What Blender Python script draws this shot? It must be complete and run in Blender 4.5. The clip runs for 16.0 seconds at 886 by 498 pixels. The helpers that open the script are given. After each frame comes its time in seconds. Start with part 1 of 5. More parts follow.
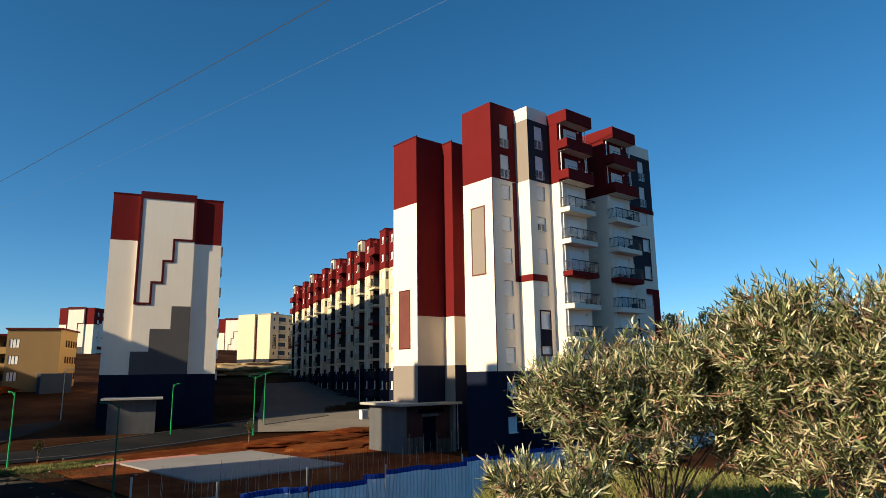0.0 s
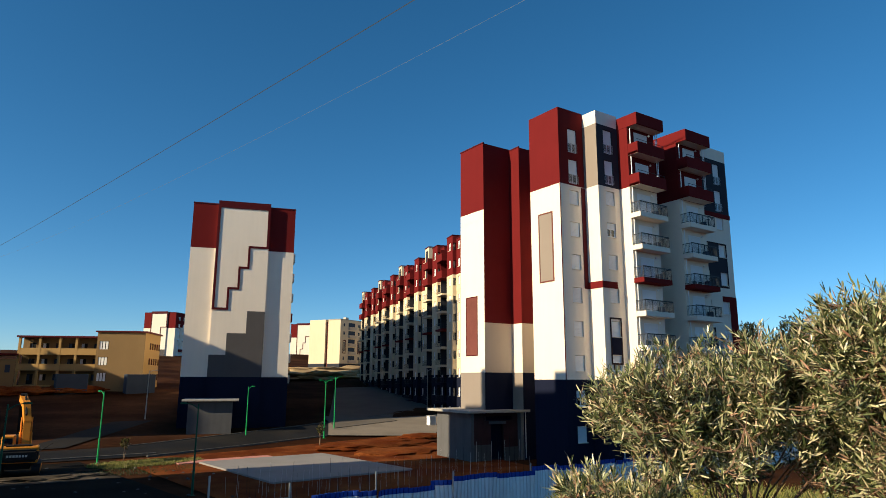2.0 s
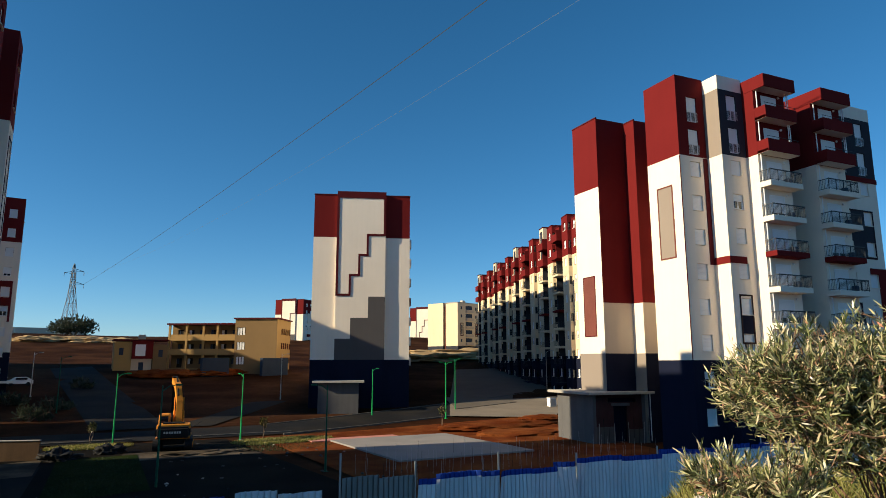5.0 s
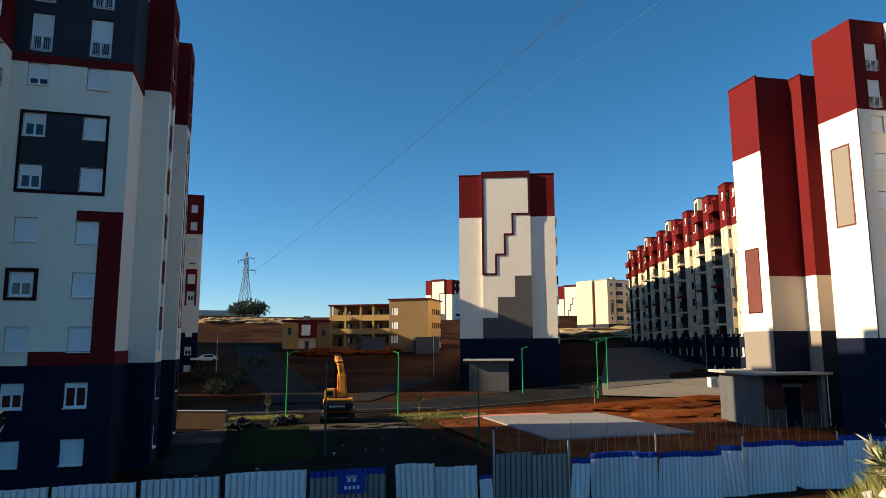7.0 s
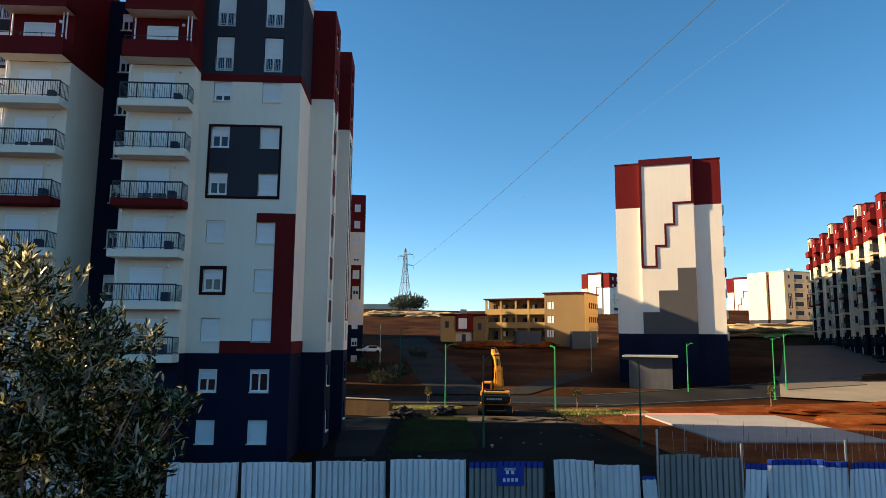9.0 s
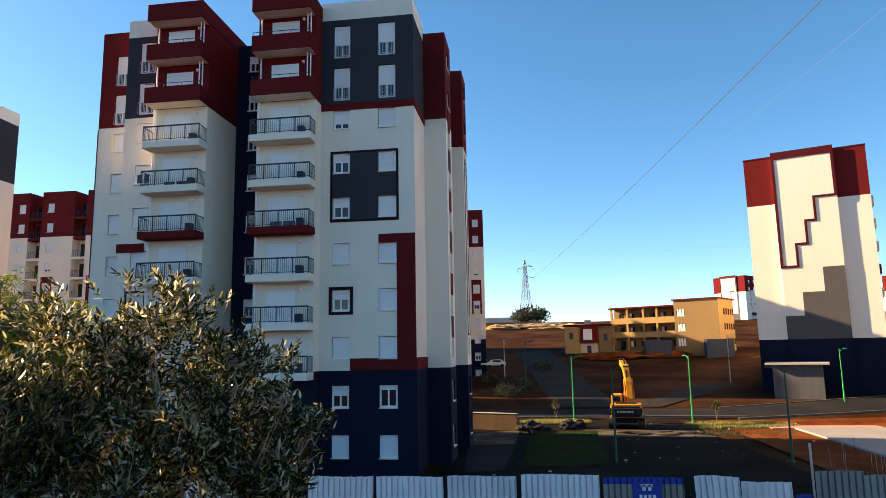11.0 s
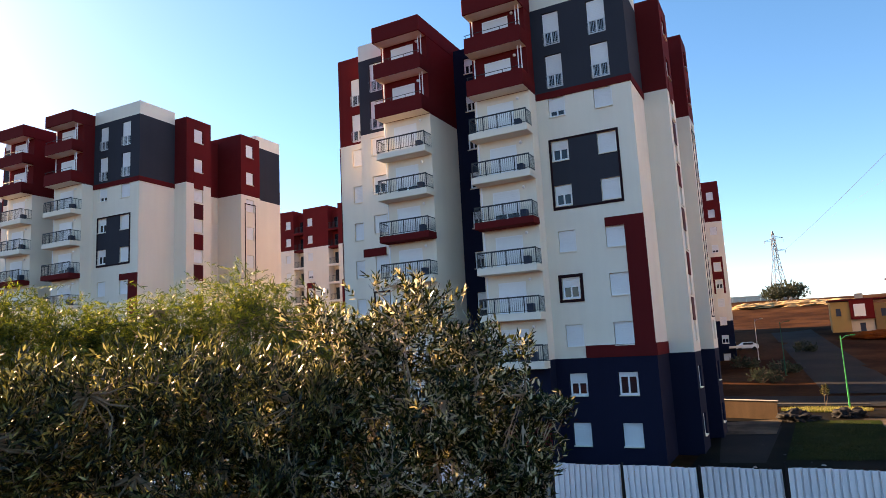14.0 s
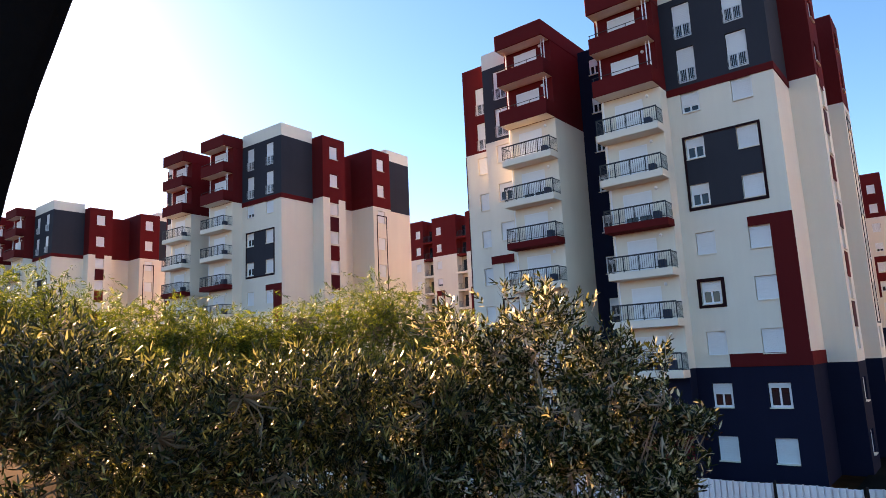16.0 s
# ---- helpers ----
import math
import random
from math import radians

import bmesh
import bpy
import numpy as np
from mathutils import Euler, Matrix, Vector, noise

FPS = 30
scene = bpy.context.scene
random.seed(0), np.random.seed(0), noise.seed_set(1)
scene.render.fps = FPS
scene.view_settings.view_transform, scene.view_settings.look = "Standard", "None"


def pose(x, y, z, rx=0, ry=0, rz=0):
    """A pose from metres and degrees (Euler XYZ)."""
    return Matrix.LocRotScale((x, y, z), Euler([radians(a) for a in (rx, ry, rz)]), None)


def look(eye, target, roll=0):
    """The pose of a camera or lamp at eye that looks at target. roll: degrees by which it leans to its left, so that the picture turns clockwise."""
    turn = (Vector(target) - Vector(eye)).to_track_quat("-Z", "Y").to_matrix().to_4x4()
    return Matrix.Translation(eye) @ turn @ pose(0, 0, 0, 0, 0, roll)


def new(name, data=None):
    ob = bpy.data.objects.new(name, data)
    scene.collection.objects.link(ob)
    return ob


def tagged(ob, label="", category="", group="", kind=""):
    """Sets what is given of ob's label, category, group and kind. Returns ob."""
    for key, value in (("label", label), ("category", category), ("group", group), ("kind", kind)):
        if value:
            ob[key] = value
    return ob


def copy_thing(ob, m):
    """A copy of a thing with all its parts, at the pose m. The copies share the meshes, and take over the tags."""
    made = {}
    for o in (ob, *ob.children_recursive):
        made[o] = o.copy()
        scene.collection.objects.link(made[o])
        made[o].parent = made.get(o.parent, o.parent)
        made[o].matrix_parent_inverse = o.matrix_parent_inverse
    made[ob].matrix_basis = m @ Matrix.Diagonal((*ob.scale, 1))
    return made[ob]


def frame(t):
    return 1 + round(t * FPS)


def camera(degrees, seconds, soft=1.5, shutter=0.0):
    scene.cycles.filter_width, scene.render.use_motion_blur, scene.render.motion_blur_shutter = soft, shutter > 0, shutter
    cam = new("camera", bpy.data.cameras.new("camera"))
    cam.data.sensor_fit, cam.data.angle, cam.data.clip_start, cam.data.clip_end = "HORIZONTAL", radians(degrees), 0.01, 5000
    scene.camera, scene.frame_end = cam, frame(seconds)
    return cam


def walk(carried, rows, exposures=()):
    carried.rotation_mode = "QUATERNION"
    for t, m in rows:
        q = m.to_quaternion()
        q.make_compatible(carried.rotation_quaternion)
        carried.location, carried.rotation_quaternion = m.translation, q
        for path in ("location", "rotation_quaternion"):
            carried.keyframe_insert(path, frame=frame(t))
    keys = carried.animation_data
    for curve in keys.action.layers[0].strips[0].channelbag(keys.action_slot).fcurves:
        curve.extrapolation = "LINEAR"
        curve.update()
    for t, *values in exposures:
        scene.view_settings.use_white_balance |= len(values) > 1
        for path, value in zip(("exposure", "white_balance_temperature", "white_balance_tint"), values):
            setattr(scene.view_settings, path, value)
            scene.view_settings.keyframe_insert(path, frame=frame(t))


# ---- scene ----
cam = camera(67.86, 16.0, soft=0.75)
EYE = 7.5
# seconds, yaw, pitch, roll of a camera that turns on one spot
ROWS = [
    (0.0, 45.26, 10.77, 0.77),
    (0.5, 46.50, 11.46, 0.15),
    (1.0, 48.16, 11.55, 0.06),
    (1.5, 49.28, 11.60, -0.09),
    (2.0, 51.01, 11.37, -0.21),
    (2.5, 51.82, 10.96, -0.28),
    (3.0, 53.43, 10.18, -0.31),
    (3.5, 55.25, 9.62, 0.06),
    (4.0, 57.03, 9.54, 0.10),
    (6.5, 70.13, 8.82, 0.27),
    (7.0, 73.88, 8.04, 0.19),
    (7.5, 76.52, 8.29, -0.56),
    (8.0, 79.15, 7.64, -1.44),
    (8.5, 82.54, 7.32, -0.89),
    (9.0, 87.24, 7.47, -0.53),
    (11.5, 100.75, 8.91, 1.26),
    (12.0, 105.00, 8.86, 0.97),
    (12.5, 109.54, 8.27, 0.64),
    (13.0, 111.20, 8.15, 2.43),
    (13.5, 114.69, 7.83, 2.01),
    (14.0, 117.87, 8.37, 2.95),
    (14.5, 121.62, 9.13, 3.10),
    (15.0, 122.34, 9.12, 3.06),
    (15.5, 125.03, 8.86, 2.75),
    (16.0, 129.04, 9.51, 2.58),
]
walk(cam, [(t, pose(0, 0, EYE, 90 + pitch, roll, yaw)) for t, yaw, pitch, roll in ROWS],
     exposures=[(0.0, 0.58, 6250, 8), (4.0, 0.58, 6250, 8), (7.0, 0.82, 6500, 9), (9.0, 1.38, 7250, 13), (12.5, 2.02, 8500, 26), (16.0, 2.30, 9200, 33)])

# ---- light ----
SUN_AZ, SUN_EL = 170.5, 23.4          # azimuth counted from +y towards -x
sun_way = Vector((-math.sin(radians(SUN_AZ)) * math.cos(radians(SUN_EL)), math.cos(radians(SUN_AZ)) * math.cos(radians(SUN_EL)), math.sin(radians(SUN_EL))))
world = bpy.data.worlds.new("sky")
scene.world = world
world.use_nodes = True
wn = world.node_tree.nodes
sky = wn.new("ShaderNodeTexSky")
sky.sky_type = "NISHITA"
sky.sun_disc = False
sky.sun_elevation = radians(SUN_EL)
sky.sun_rotation = radians(360.0 - SUN_AZ)
sky.altitude = 300
sky.air_density = 0.75
sky.dust_density = 0.3
sky.ozone_density = 4.0
wn["Background"].inputs["Strength"].default_value = 0.085
deep = wn.new("ShaderNodeHueSaturation")            # a clear, deep winter sky
deep.inputs["Hue"].default_value, deep.inputs["Saturation"].default_value = 0.489, 1.19
world.node_tree.links.new(sky.outputs["Color"], deep.inputs["Color"])
world.node_tree.links.new(deep.outputs["Color"], wn["Background"].inputs["Color"])
lamp = bpy.data.lights.new("sun", "SUN")
lamp.energy, lamp.angle, lamp.color = 5.0, radians(0.5), (1.0, 0.81, 0.53)
new("sun", lamp).matrix_world = look(sun_way * 100, (0, 0, 0))


# ---- materials ----
def material(name, color, rough=0.8, vary=0.12, size=1.5, fine=0.06, fine_size=25.0, bump=0.15, metal=0.0, per_object=0.0, tint=None, spec=0.12, streak=0.0):
    """A surface with stains at one scale and grain at another; sizes are repeats per metre."""
    m = bpy.data.materials.new(name)
    m.use_nodes = True
    nt = m.node_tree
    b = nt.nodes["Principled BSDF"]
    b.inputs["Roughness"].default_value, b.inputs["Metallic"].default_value = rough, metal
    b.inputs["Specular IOR Level"].default_value = spec
    geo = nt.nodes.new("ShaderNodeNewGeometry")
    link = nt.links.new

    def noise_of(scale, detail, squash=None):
        n = nt.nodes.new("ShaderNodeTexNoise")
        n.inputs["Scale"].default_value, n.inputs["Detail"].default_value = scale, detail
        if squash:
            mp = nt.nodes.new("ShaderNodeMapping")
            mp.inputs["Scale"].default_value = squash
            link(geo.outputs["Position"], mp.inputs["Vector"])
            link(mp.outputs["Vector"], n.inputs["Vector"])
        else:
            link(geo.outputs["Position"], n.inputs["Vector"])
        return n

    def math_node(op, a, c):
        n = nt.nodes.new("ShaderNodeMath")
        n.operation = op
        for i, v in enumerate((a, c)):
            if isinstance(v, (int, float)):
                n.inputs[i].default_value = v
            else:
                link(v, n.inputs[i])
        return n.outputs[0]

    big, small = noise_of(size, 4.0), noise_of(fine_size, 3.0)
    f = math_node("ADD", math_node("MULTIPLY", math_node("SUBTRACT", big.outputs["Fac"], 0.5), 2.4 * vary), math_node("MULTIPLY", math_node("SUBTRACT", small.outputs["Fac"], 0.5), 2.4 * fine))
    if streak:
        run = noise_of(1.0, 3.0, (2.2, 2.2, 0.12))
        f = math_node("ADD", f, math_node("MULTIPLY", math_node("SUBTRACT", run.outputs["Fac"], 0.5), 2.4 * streak))
    if per_object:
        info = nt.nodes.new("ShaderNodeObjectInfo")
        f = math_node("ADD", f, math_node("MULTIPLY", math_node("SUBTRACT", info.outputs["Random"], 0.5), 2 * per_object))
    f = math_node("ADD", f, 1.0)
    hsv = nt.nodes.new("ShaderNodeHueSaturation")
    link(f, hsv.inputs["Value"])
    if tint:
        mix = nt.nodes.new("ShaderNodeMix")
        mix.data_type = "RGBA"
        mix.inputs["A"].default_value, mix.inputs["B"].default_value = (*color, 1), (*tint, 1)
        ramp = nt.nodes.new("ShaderNodeMapRange")
        ramp.inputs["From Min"].default_value, ramp.inputs["From Max"].default_value = 0.42, 0.62
        link(noise_of(size * 0.6, 5.0).outputs["Fac"], ramp.inputs["Value"])
        link(ramp.outputs["Result"], mix.inputs["Factor"])
        link(mix.outputs["Result"], hsv.inputs["Color"])
    else:
        hsv.inputs["Color"].default_value = (*color, 1)
    link(hsv.outputs["Color"], b.inputs["Base Color"])
    if bump:
        bp = nt.nodes.new("ShaderNodeBump")
        bp.inputs["Strength"].default_value, bp.inputs["Distance"].default_value = bump, 0.02
        link(small.outputs["Fac"], bp.inputs["Height"])
        link(bp.outputs["Normal"], b.inputs["Normal"])
    return m


def leaf_material(name, colors, rough=0.45, through_light=0.35, spec=0.5, stops=None):
    """Leaves: colour varies leaf by leaf, some light passes through."""
    m = bpy.data.materials.new(name)
    m.use_nodes = True
    nt = m.node_tree
    b = nt.nodes["Principled BSDF"]
    b.inputs["Roughness"].default_value, b.inputs["Specular IOR Level"].default_value = rough, spec
    geo = nt.nodes.new("ShaderNodeNewGeometry")
    ramp = nt.nodes.new("ShaderNodeValToRGB")
    el = ramp.color_ramp.elements
    while len(el) < len(colors):
        el.new(0.5)
    for i, c in enumerate(colors):
        el[i].position, el[i].color = stops[i] if stops else i / (len(colors) - 1), (*c, 1)
    nt.links.new(geo.outputs["Random Per Island"], ramp.inputs["Fac"])
    nt.links.new(ramp.outputs["Color"], b.inputs["Base Color"])
    tr = nt.nodes.new("ShaderNodeBsdfTranslucent")
    nt.links.new(ramp.outputs["Color"], tr.inputs["Color"])
    mix = nt.nodes.new("ShaderNodeMixShader")
    mix.inputs["Fac"].default_value = through_light
    nt.links.new(b.outputs[0], mix.inputs[1])
    nt.links.new(tr.outputs[0], mix.inputs[2])
    nt.links.new(mix.outputs[0], nt.nodes["Material Output"].inputs["Surface"])
    return m


WHITE = material("cream_render", (0.82, 0.73, 0.615), 0.9, 0.05, 0.35, 0.03, 30, 0.12, streak=0.035, spec=0.1)
STREETCREAM = material("yellowish_cream_render", (0.68, 0.57, 0.40), 0.9, 0.06, 0.35, 0.03, 30, 0.12, streak=0.06, spec=0.1)
RED = material("red_render", (0.138, 0.0125, 0.0128), 0.9, 0.10, 0.4, 0.05, 30, 0.12, streak=0.06, spec=0.08)
SLATE = material("slate_grey_render", (0.038, 0.041, 0.052), 0.9, 0.10, 0.4, 0.05, 30, 0.12, streak=0.05, spec=0.08)
NAVY = material("navy_render", (0.0095, 0.0125, 0.030), 0.9, 0.12, 0.4, 0.06, 30, 0.12, streak=0.08, spec=0.08)
GREY = material("grey_render", (0.095, 0.088, 0.088), 0.85, 0.08, 0.4, 0.04, 30, 0.12, streak=0.05)
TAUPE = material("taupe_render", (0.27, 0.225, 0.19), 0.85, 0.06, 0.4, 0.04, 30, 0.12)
BEIGE = material("beige_render", (0.55, 0.47, 0.38), 0.85, 0.06, 0.4, 0.04, 30, 0.12, streak=0.04)
MAROON = material("maroon_trim", (0.075, 0.006, 0.009), 0.7, 0.08, 0.6, 0.05, 30, 0.05)
SHUTTER = material("white_shutter", (0.78, 0.78, 0.78), 0.55, 0.04, 0.8, 0.02, 40, 0.05, per_object=0.05)
FRAME = material("white_plastic", (0.82, 0.82, 0.82), 0.4, 0.03, 1.0, 0.02, 40, 0.0)
GLASS = material("window_glass", (0.012, 0.016, 0.022), 0.06, 0.1, 0.5, 0.0, 10, 0.0, spec=0.6)
METAL = material("dark_railing_metal", (0.05, 0.055, 0.06), 0.5, 0.1, 1.0, 0.05, 40, 0.0, metal=0.4)
LIGHTMETAL = material("pale_railing_metal", (0.62, 0.62, 0.62), 0.5, 0.1, 1.0, 0.05, 40, 0.0, metal=0.3)
CONCRETE = material("raw_concrete", (0.36, 0.34, 0.31), 0.9, 0.18, 0.7, 0.10, 18, 0.3, streak=0.12)
SLAB = material("concrete_slab", (0.25, 0.235, 0.228), 0.9, 0.14, 0.35, 0.08, 14, 0.25)
ASPHALT = material("asphalt", (0.015, 0.0155, 0.0175), 0.9, 0.3, 0.25, 0.2, 12, 0.4, tint=(0.024, 0.022, 0.020), spec=0.05)
# mud set near black: the shade over the yard is in this colour
MUD = material("shade_dark_trodden_mud", (0.006, 0.0055, 0.005), 0.85, 0.3, 0.25, 0.2, 8, 0.6, tint=(0.013, 0.011, 0.0085), spec=0.02)
DUSTY = material("dusty_concrete_road", (0.125, 0.108, 0.09), 0.92, 0.25, 0.2, 0.12, 12, 0.3)
OLDCONCRETE = material("weathered_grey_concrete", (0.085, 0.082, 0.08), 0.9, 0.22, 0.7, 0.12, 18, 0.3, streak=0.15)
KIOSKGREY = material("blue_grey_render", (0.105, 0.105, 0.11), 0.9, 0.18, 0.7, 0.10, 18, 0.3, streak=0.15)
# block red taken darker, with the shade on the kiosk front in it
SHADEDBLOCK = material("shaded_red_blockwork", (0.055, 0.025, 0.025), 0.9, 0.3, 0.8, 0.2, 9, 0.4, streak=0.2)
KERB = material("kerb_concrete", (0.10, 0.095, 0.088), 0.9, 0.12, 0.8, 0.10, 18, 0.25)
REDSOIL = material("red_soil", (0.105, 0.024, 0.006), 0.95, 0.35, 0.45, 0.35, 5, 1.0, tint=(0.17, 0.052, 0.014), spec=0.03)
YELLOW = material("ochre_render", (0.38, 0.245, 0.098), 0.85, 0.06, 0.4, 0.04, 30, 0.12)
OCHRE = material("tan_render", (0.22, 0.145, 0.07), 0.85, 0.06, 0.4, 0.04, 30, 0.12)
TIN = material("white_corrugated_sheet", (0.84, 0.84, 0.83), 0.5, 0.10, 0.8, 0.06, 20, 0.05, per_object=0.10, streak=0.16)
DULLTIN = material("weathered_corrugated_sheet", (0.30, 0.28, 0.25), 0.6, 0.15, 0.8, 0.10, 20, 0.05, per_object=0.1, streak=0.2)
BLUE = material("blue_paint", (0.02, 0.06, 0.32), 0.55, 0.12, 1.2, 0.05, 20, 0.05)
GREENPAINT = material("green_lamp_paint", (0.02, 0.34, 0.10), 0.45, 0.06, 1.5, 0.03, 30, 0.0)
DARKGREEN = material("dark_green_paint", (0.015, 0.09, 0.05), 0.5, 0.08, 1.5, 0.03, 30, 0.0)
LAMPGREY = material("galvanised_steel", (0.5, 0.5, 0.48), 0.45, 0.06, 1.5, 0.03, 30, 0.0, metal=0.5)
DIGGER = material("digger_orange", (0.62, 0.24, 0.03), 0.5, 0.10, 1.5, 0.06, 20, 0.05)
BLACK = material("black_rubber_steel", (0.015, 0.015, 0.016), 0.65, 0.2, 2.0, 0.1, 20, 0.1)
PALEBARK = material("pale_brown_bark", (0.44, 0.33, 0.24), 0.85, 0.2, 6.0, 0.15, 40, 0.5)
BARK = material("grey_brown_bark", (0.24, 0.17, 0.115), 0.9, 0.2, 6.0, 0.15, 40, 0.6)
PINK = material("pink_faded_paint", (0.50, 0.22, 0.18), 0.85, 0.2, 0.5, 0.1, 12, 0.2)
BRICKRED = material("bare_red_blockwork", (0.16, 0.055, 0.045), 0.9, 0.2, 0.8, 0.12, 9, 0.4)
DARKBOX = material("dark_blue_container_paint", (0.03, 0.045, 0.075), 0.55, 0.1, 0.8, 0.05, 20, 0.05)
CARWHITE = material("white_car_paint", (0.75, 0.75, 0.76), 0.25, 0.02, 1.0, 0.0, 20, 0.0, spec=0.6)
BLACKFRAME = material("dark_maroon_surround", (0.022, 0.004, 0.006), 0.6, 0.1, 6.0, 0.05, 60, 0.1)
STRAW = material("dry_straw_rubbish", (0.55, 0.50, 0.45), 0.9, 0.3, 4.0, 0.2, 20, 0.4)
PYLON = material("pylon_steel", (0.16, 0.17, 0.18), 0.6, 0.1, 1.0, 0.05, 20, 0.0, metal=0.3)
POSTBLACK = material("matt_black_plastic", (0.004, 0.004, 0.0042), 0.8, 0.2, 8.0, 0.1, 60, 0.1, spec=0.05)
PALECABLE = material("grey_aluminium_cable", (0.10, 0.10, 0.10), 0.5, 0.05, 1.0, 0.0, 20, 0.0, metal=0.2)
CABLE = material("cable_black", (0.02, 0.02, 0.022), 0.6, 0.05, 1.0, 0.0, 20, 0.0)


# ---- mesh helpers ----
def box(bm, x0, x1, y0, y1, z0, z1):
    v = [bm.verts.new(p) for p in ((x0, y0, z0), (x1, y0, z0), (x1, y1, z0), (x0, y1, z0), (x0, y0, z1), (x1, y0, z1), (x1, y1, z1), (x0, y1, z1))]
    for f in ((0, 3, 2, 1), (4, 5, 6, 7), (0, 1, 5, 4), (1, 2, 6, 5), (2, 3, 7, 6), (3, 0, 4, 7)):
        bm.faces.new([v[i] for i in f])
    return v


def bevelled(bm, width=0.02, segments=1):
    bmesh.ops.bevel(bm, geom=list(bm.edges), offset=width, segments=segments, affect="EDGES", clamp_overlap=True)
    return bm


def rod(bm, a, b, r0, r1=None, sides=8):
    """A tapered rod from a to b."""
    a, b = Vector(a), Vector(b)
    r1 = r0 if r1 is None else r1
    q = (b - a).to_track_quat("Z", "Y").to_matrix()
    rings = []
    for p, r in ((a, r0), (b, r1)):
        rings.append([bm.verts.new(p + q @ Vector((r * math.cos(2 * math.pi * i / sides), r * math.sin(2 * math.pi * i / sides), 0))) for i in range(sides)])
    for i in range(sides):
        j = (i + 1) % sides
        bm.faces.new((rings[0][i], rings[0][j], rings[1][j], rings[1][i]))
    bm.faces.new(rings[0][::-1])
    bm.faces.new(rings[1])


def mesh_of(name, bm, mat, smooth=False):
    bmesh.ops.recalc_face_normals(bm, faces=list(bm.faces))
    me = bpy.data.meshes.new(name)
    bm.to_mesh(me)
    bm.free()
    me.materials.append(mat)
    if smooth:
        for p in me.polygons:
            p.use_smooth = True
    return me


def part(name, bm, mat, parent=None, label="", m=None, smooth=False):
    """Links a bmesh (or a ready mesh) as one object under its thing."""
    me = bm if isinstance(bm, bpy.types.Mesh) else mesh_of(name, bm, mat, smooth)
    ob = new(name, me)
    ob.parent = parent
    if m is not None:
        ob.matrix_basis = m
    return tagged(ob, label)


def thing(name, label, category, group="", kind="", m=None):
    ob = new(name)
    if m is not None:
        ob.matrix_basis = m
    return tagged(ob, label, category, group, kind)


def boxes(name, mat, parent, *bs, bevel=0.0, label="", m=None):
    bm = bmesh.new()
    for b in bs:
        box(bm, *b)
    if bevel:
        bevelled(bm, bevel)
    return part(name, bm, mat, parent, label, m)


def pierced(bm, axis, c, sign, a0, a1, z0, z1, holes, deep=0.22):
    """One face of a wall in the plane axis = c that looks to sign, with openings (a0, a1, z0, z1) and their reveals."""
    holes = [(max(a0, h[0]), min(a1, h[1]), max(z0, h[2]), min(z1, h[3])) for h in holes if h[0] < a1 - 0.01 and h[1] > a0 + 0.01 and h[2] < z1 - 0.01 and h[3] > z0 + 0.01]
    aa = sorted({a0, a1, *(v for h in holes for v in h[:2])})
    zz = sorted({z0, z1, *(v for h in holes for v in h[2:])})

    def at(a, z, d=0.0):
        p = c - sign * d
        return (p, a, z) if axis == "x" else (a, p, z)

    grid = {}

    def vert(a, z):
        if (a, z) not in grid:
            grid[a, z] = bm.verts.new(at(a, z))
        return grid[a, z]

    for i in range(len(aa) - 1):
        for j in range(len(zz) - 1):
            am, zm = (aa[i] + aa[i + 1]) / 2, (zz[j] + zz[j + 1]) / 2
            if any(h[0] < am < h[1] and h[2] < zm < h[3] for h in holes):
                continue
            q = [vert(aa[i], zz[j]), vert(aa[i + 1], zz[j]), vert(aa[i + 1], zz[j + 1]), vert(aa[i], zz[j + 1])]
            bm.faces.new(q if (axis == "x") == (sign > 0) else q[::-1])
    for h in holes:
        ring = [(h[0], h[2]), (h[1], h[2]), (h[1], h[3]), (h[0], h[3])]
        out, back = [bm.verts.new(at(*p)) for p in ring], [bm.verts.new(at(*p, deep)) for p in ring]
        for i in range(4):
            j = (i + 1) % 4
            q = [out[i], out[j], back[j], back[i]]
            bm.faces.new(q[::-1] if (axis == "x") == (sign > 0) else q)


def ring_frame(name, mat, parent, axis, c, sign, a0, a1, z0, z1, w, proud, label=""):
    """A raised rectangular frame of one piece on the wall plane axis = c; a0 to z1 are its outer edges."""
    bm = bmesh.new()
    hole = [(a0 + w, a1 - w, z0 + w, z1 - w)]
    pierced(bm, axis, c + sign * proud, sign, a0, a1, z0, z1, hole, deep=proud)
    for a, b_ in ((a0, a1), (a1, a0)):
        q = []
        for z, d in ((z0, 0), (z1, 0), (z1, proud), (z0, proud)):
            q.append(bm.verts.new((c + sign * d, a, z) if axis == "x" else (a, c + sign * d, z)))
        bm.faces.new(q)
    for z in (z0, z1):
        q = []
        for a, d in ((a0, 0), (a1, 0), (a1, proud), (a0, proud)):
            q.append(bm.verts.new((c + sign * d, a, z) if axis == "x" else (a, c + sign * d, z)))
        bm.faces.new(q)
    bmesh.ops.remove_doubles(bm, verts=list(bm.verts), dist=0.0005)
    return part(name, bm, mat, parent, label)


def mesh_keep(name, bm, mat):
    """Like mesh_of, but keeps the face directions as they were made."""
    bmesh.ops.remove_doubles(bm, verts=list(bm.verts), dist=0.0005)
    me = bpy.data.meshes.new(name)
    bm.to_mesh(me)
    bm.free()
    me.materials.append(mat)
    return me


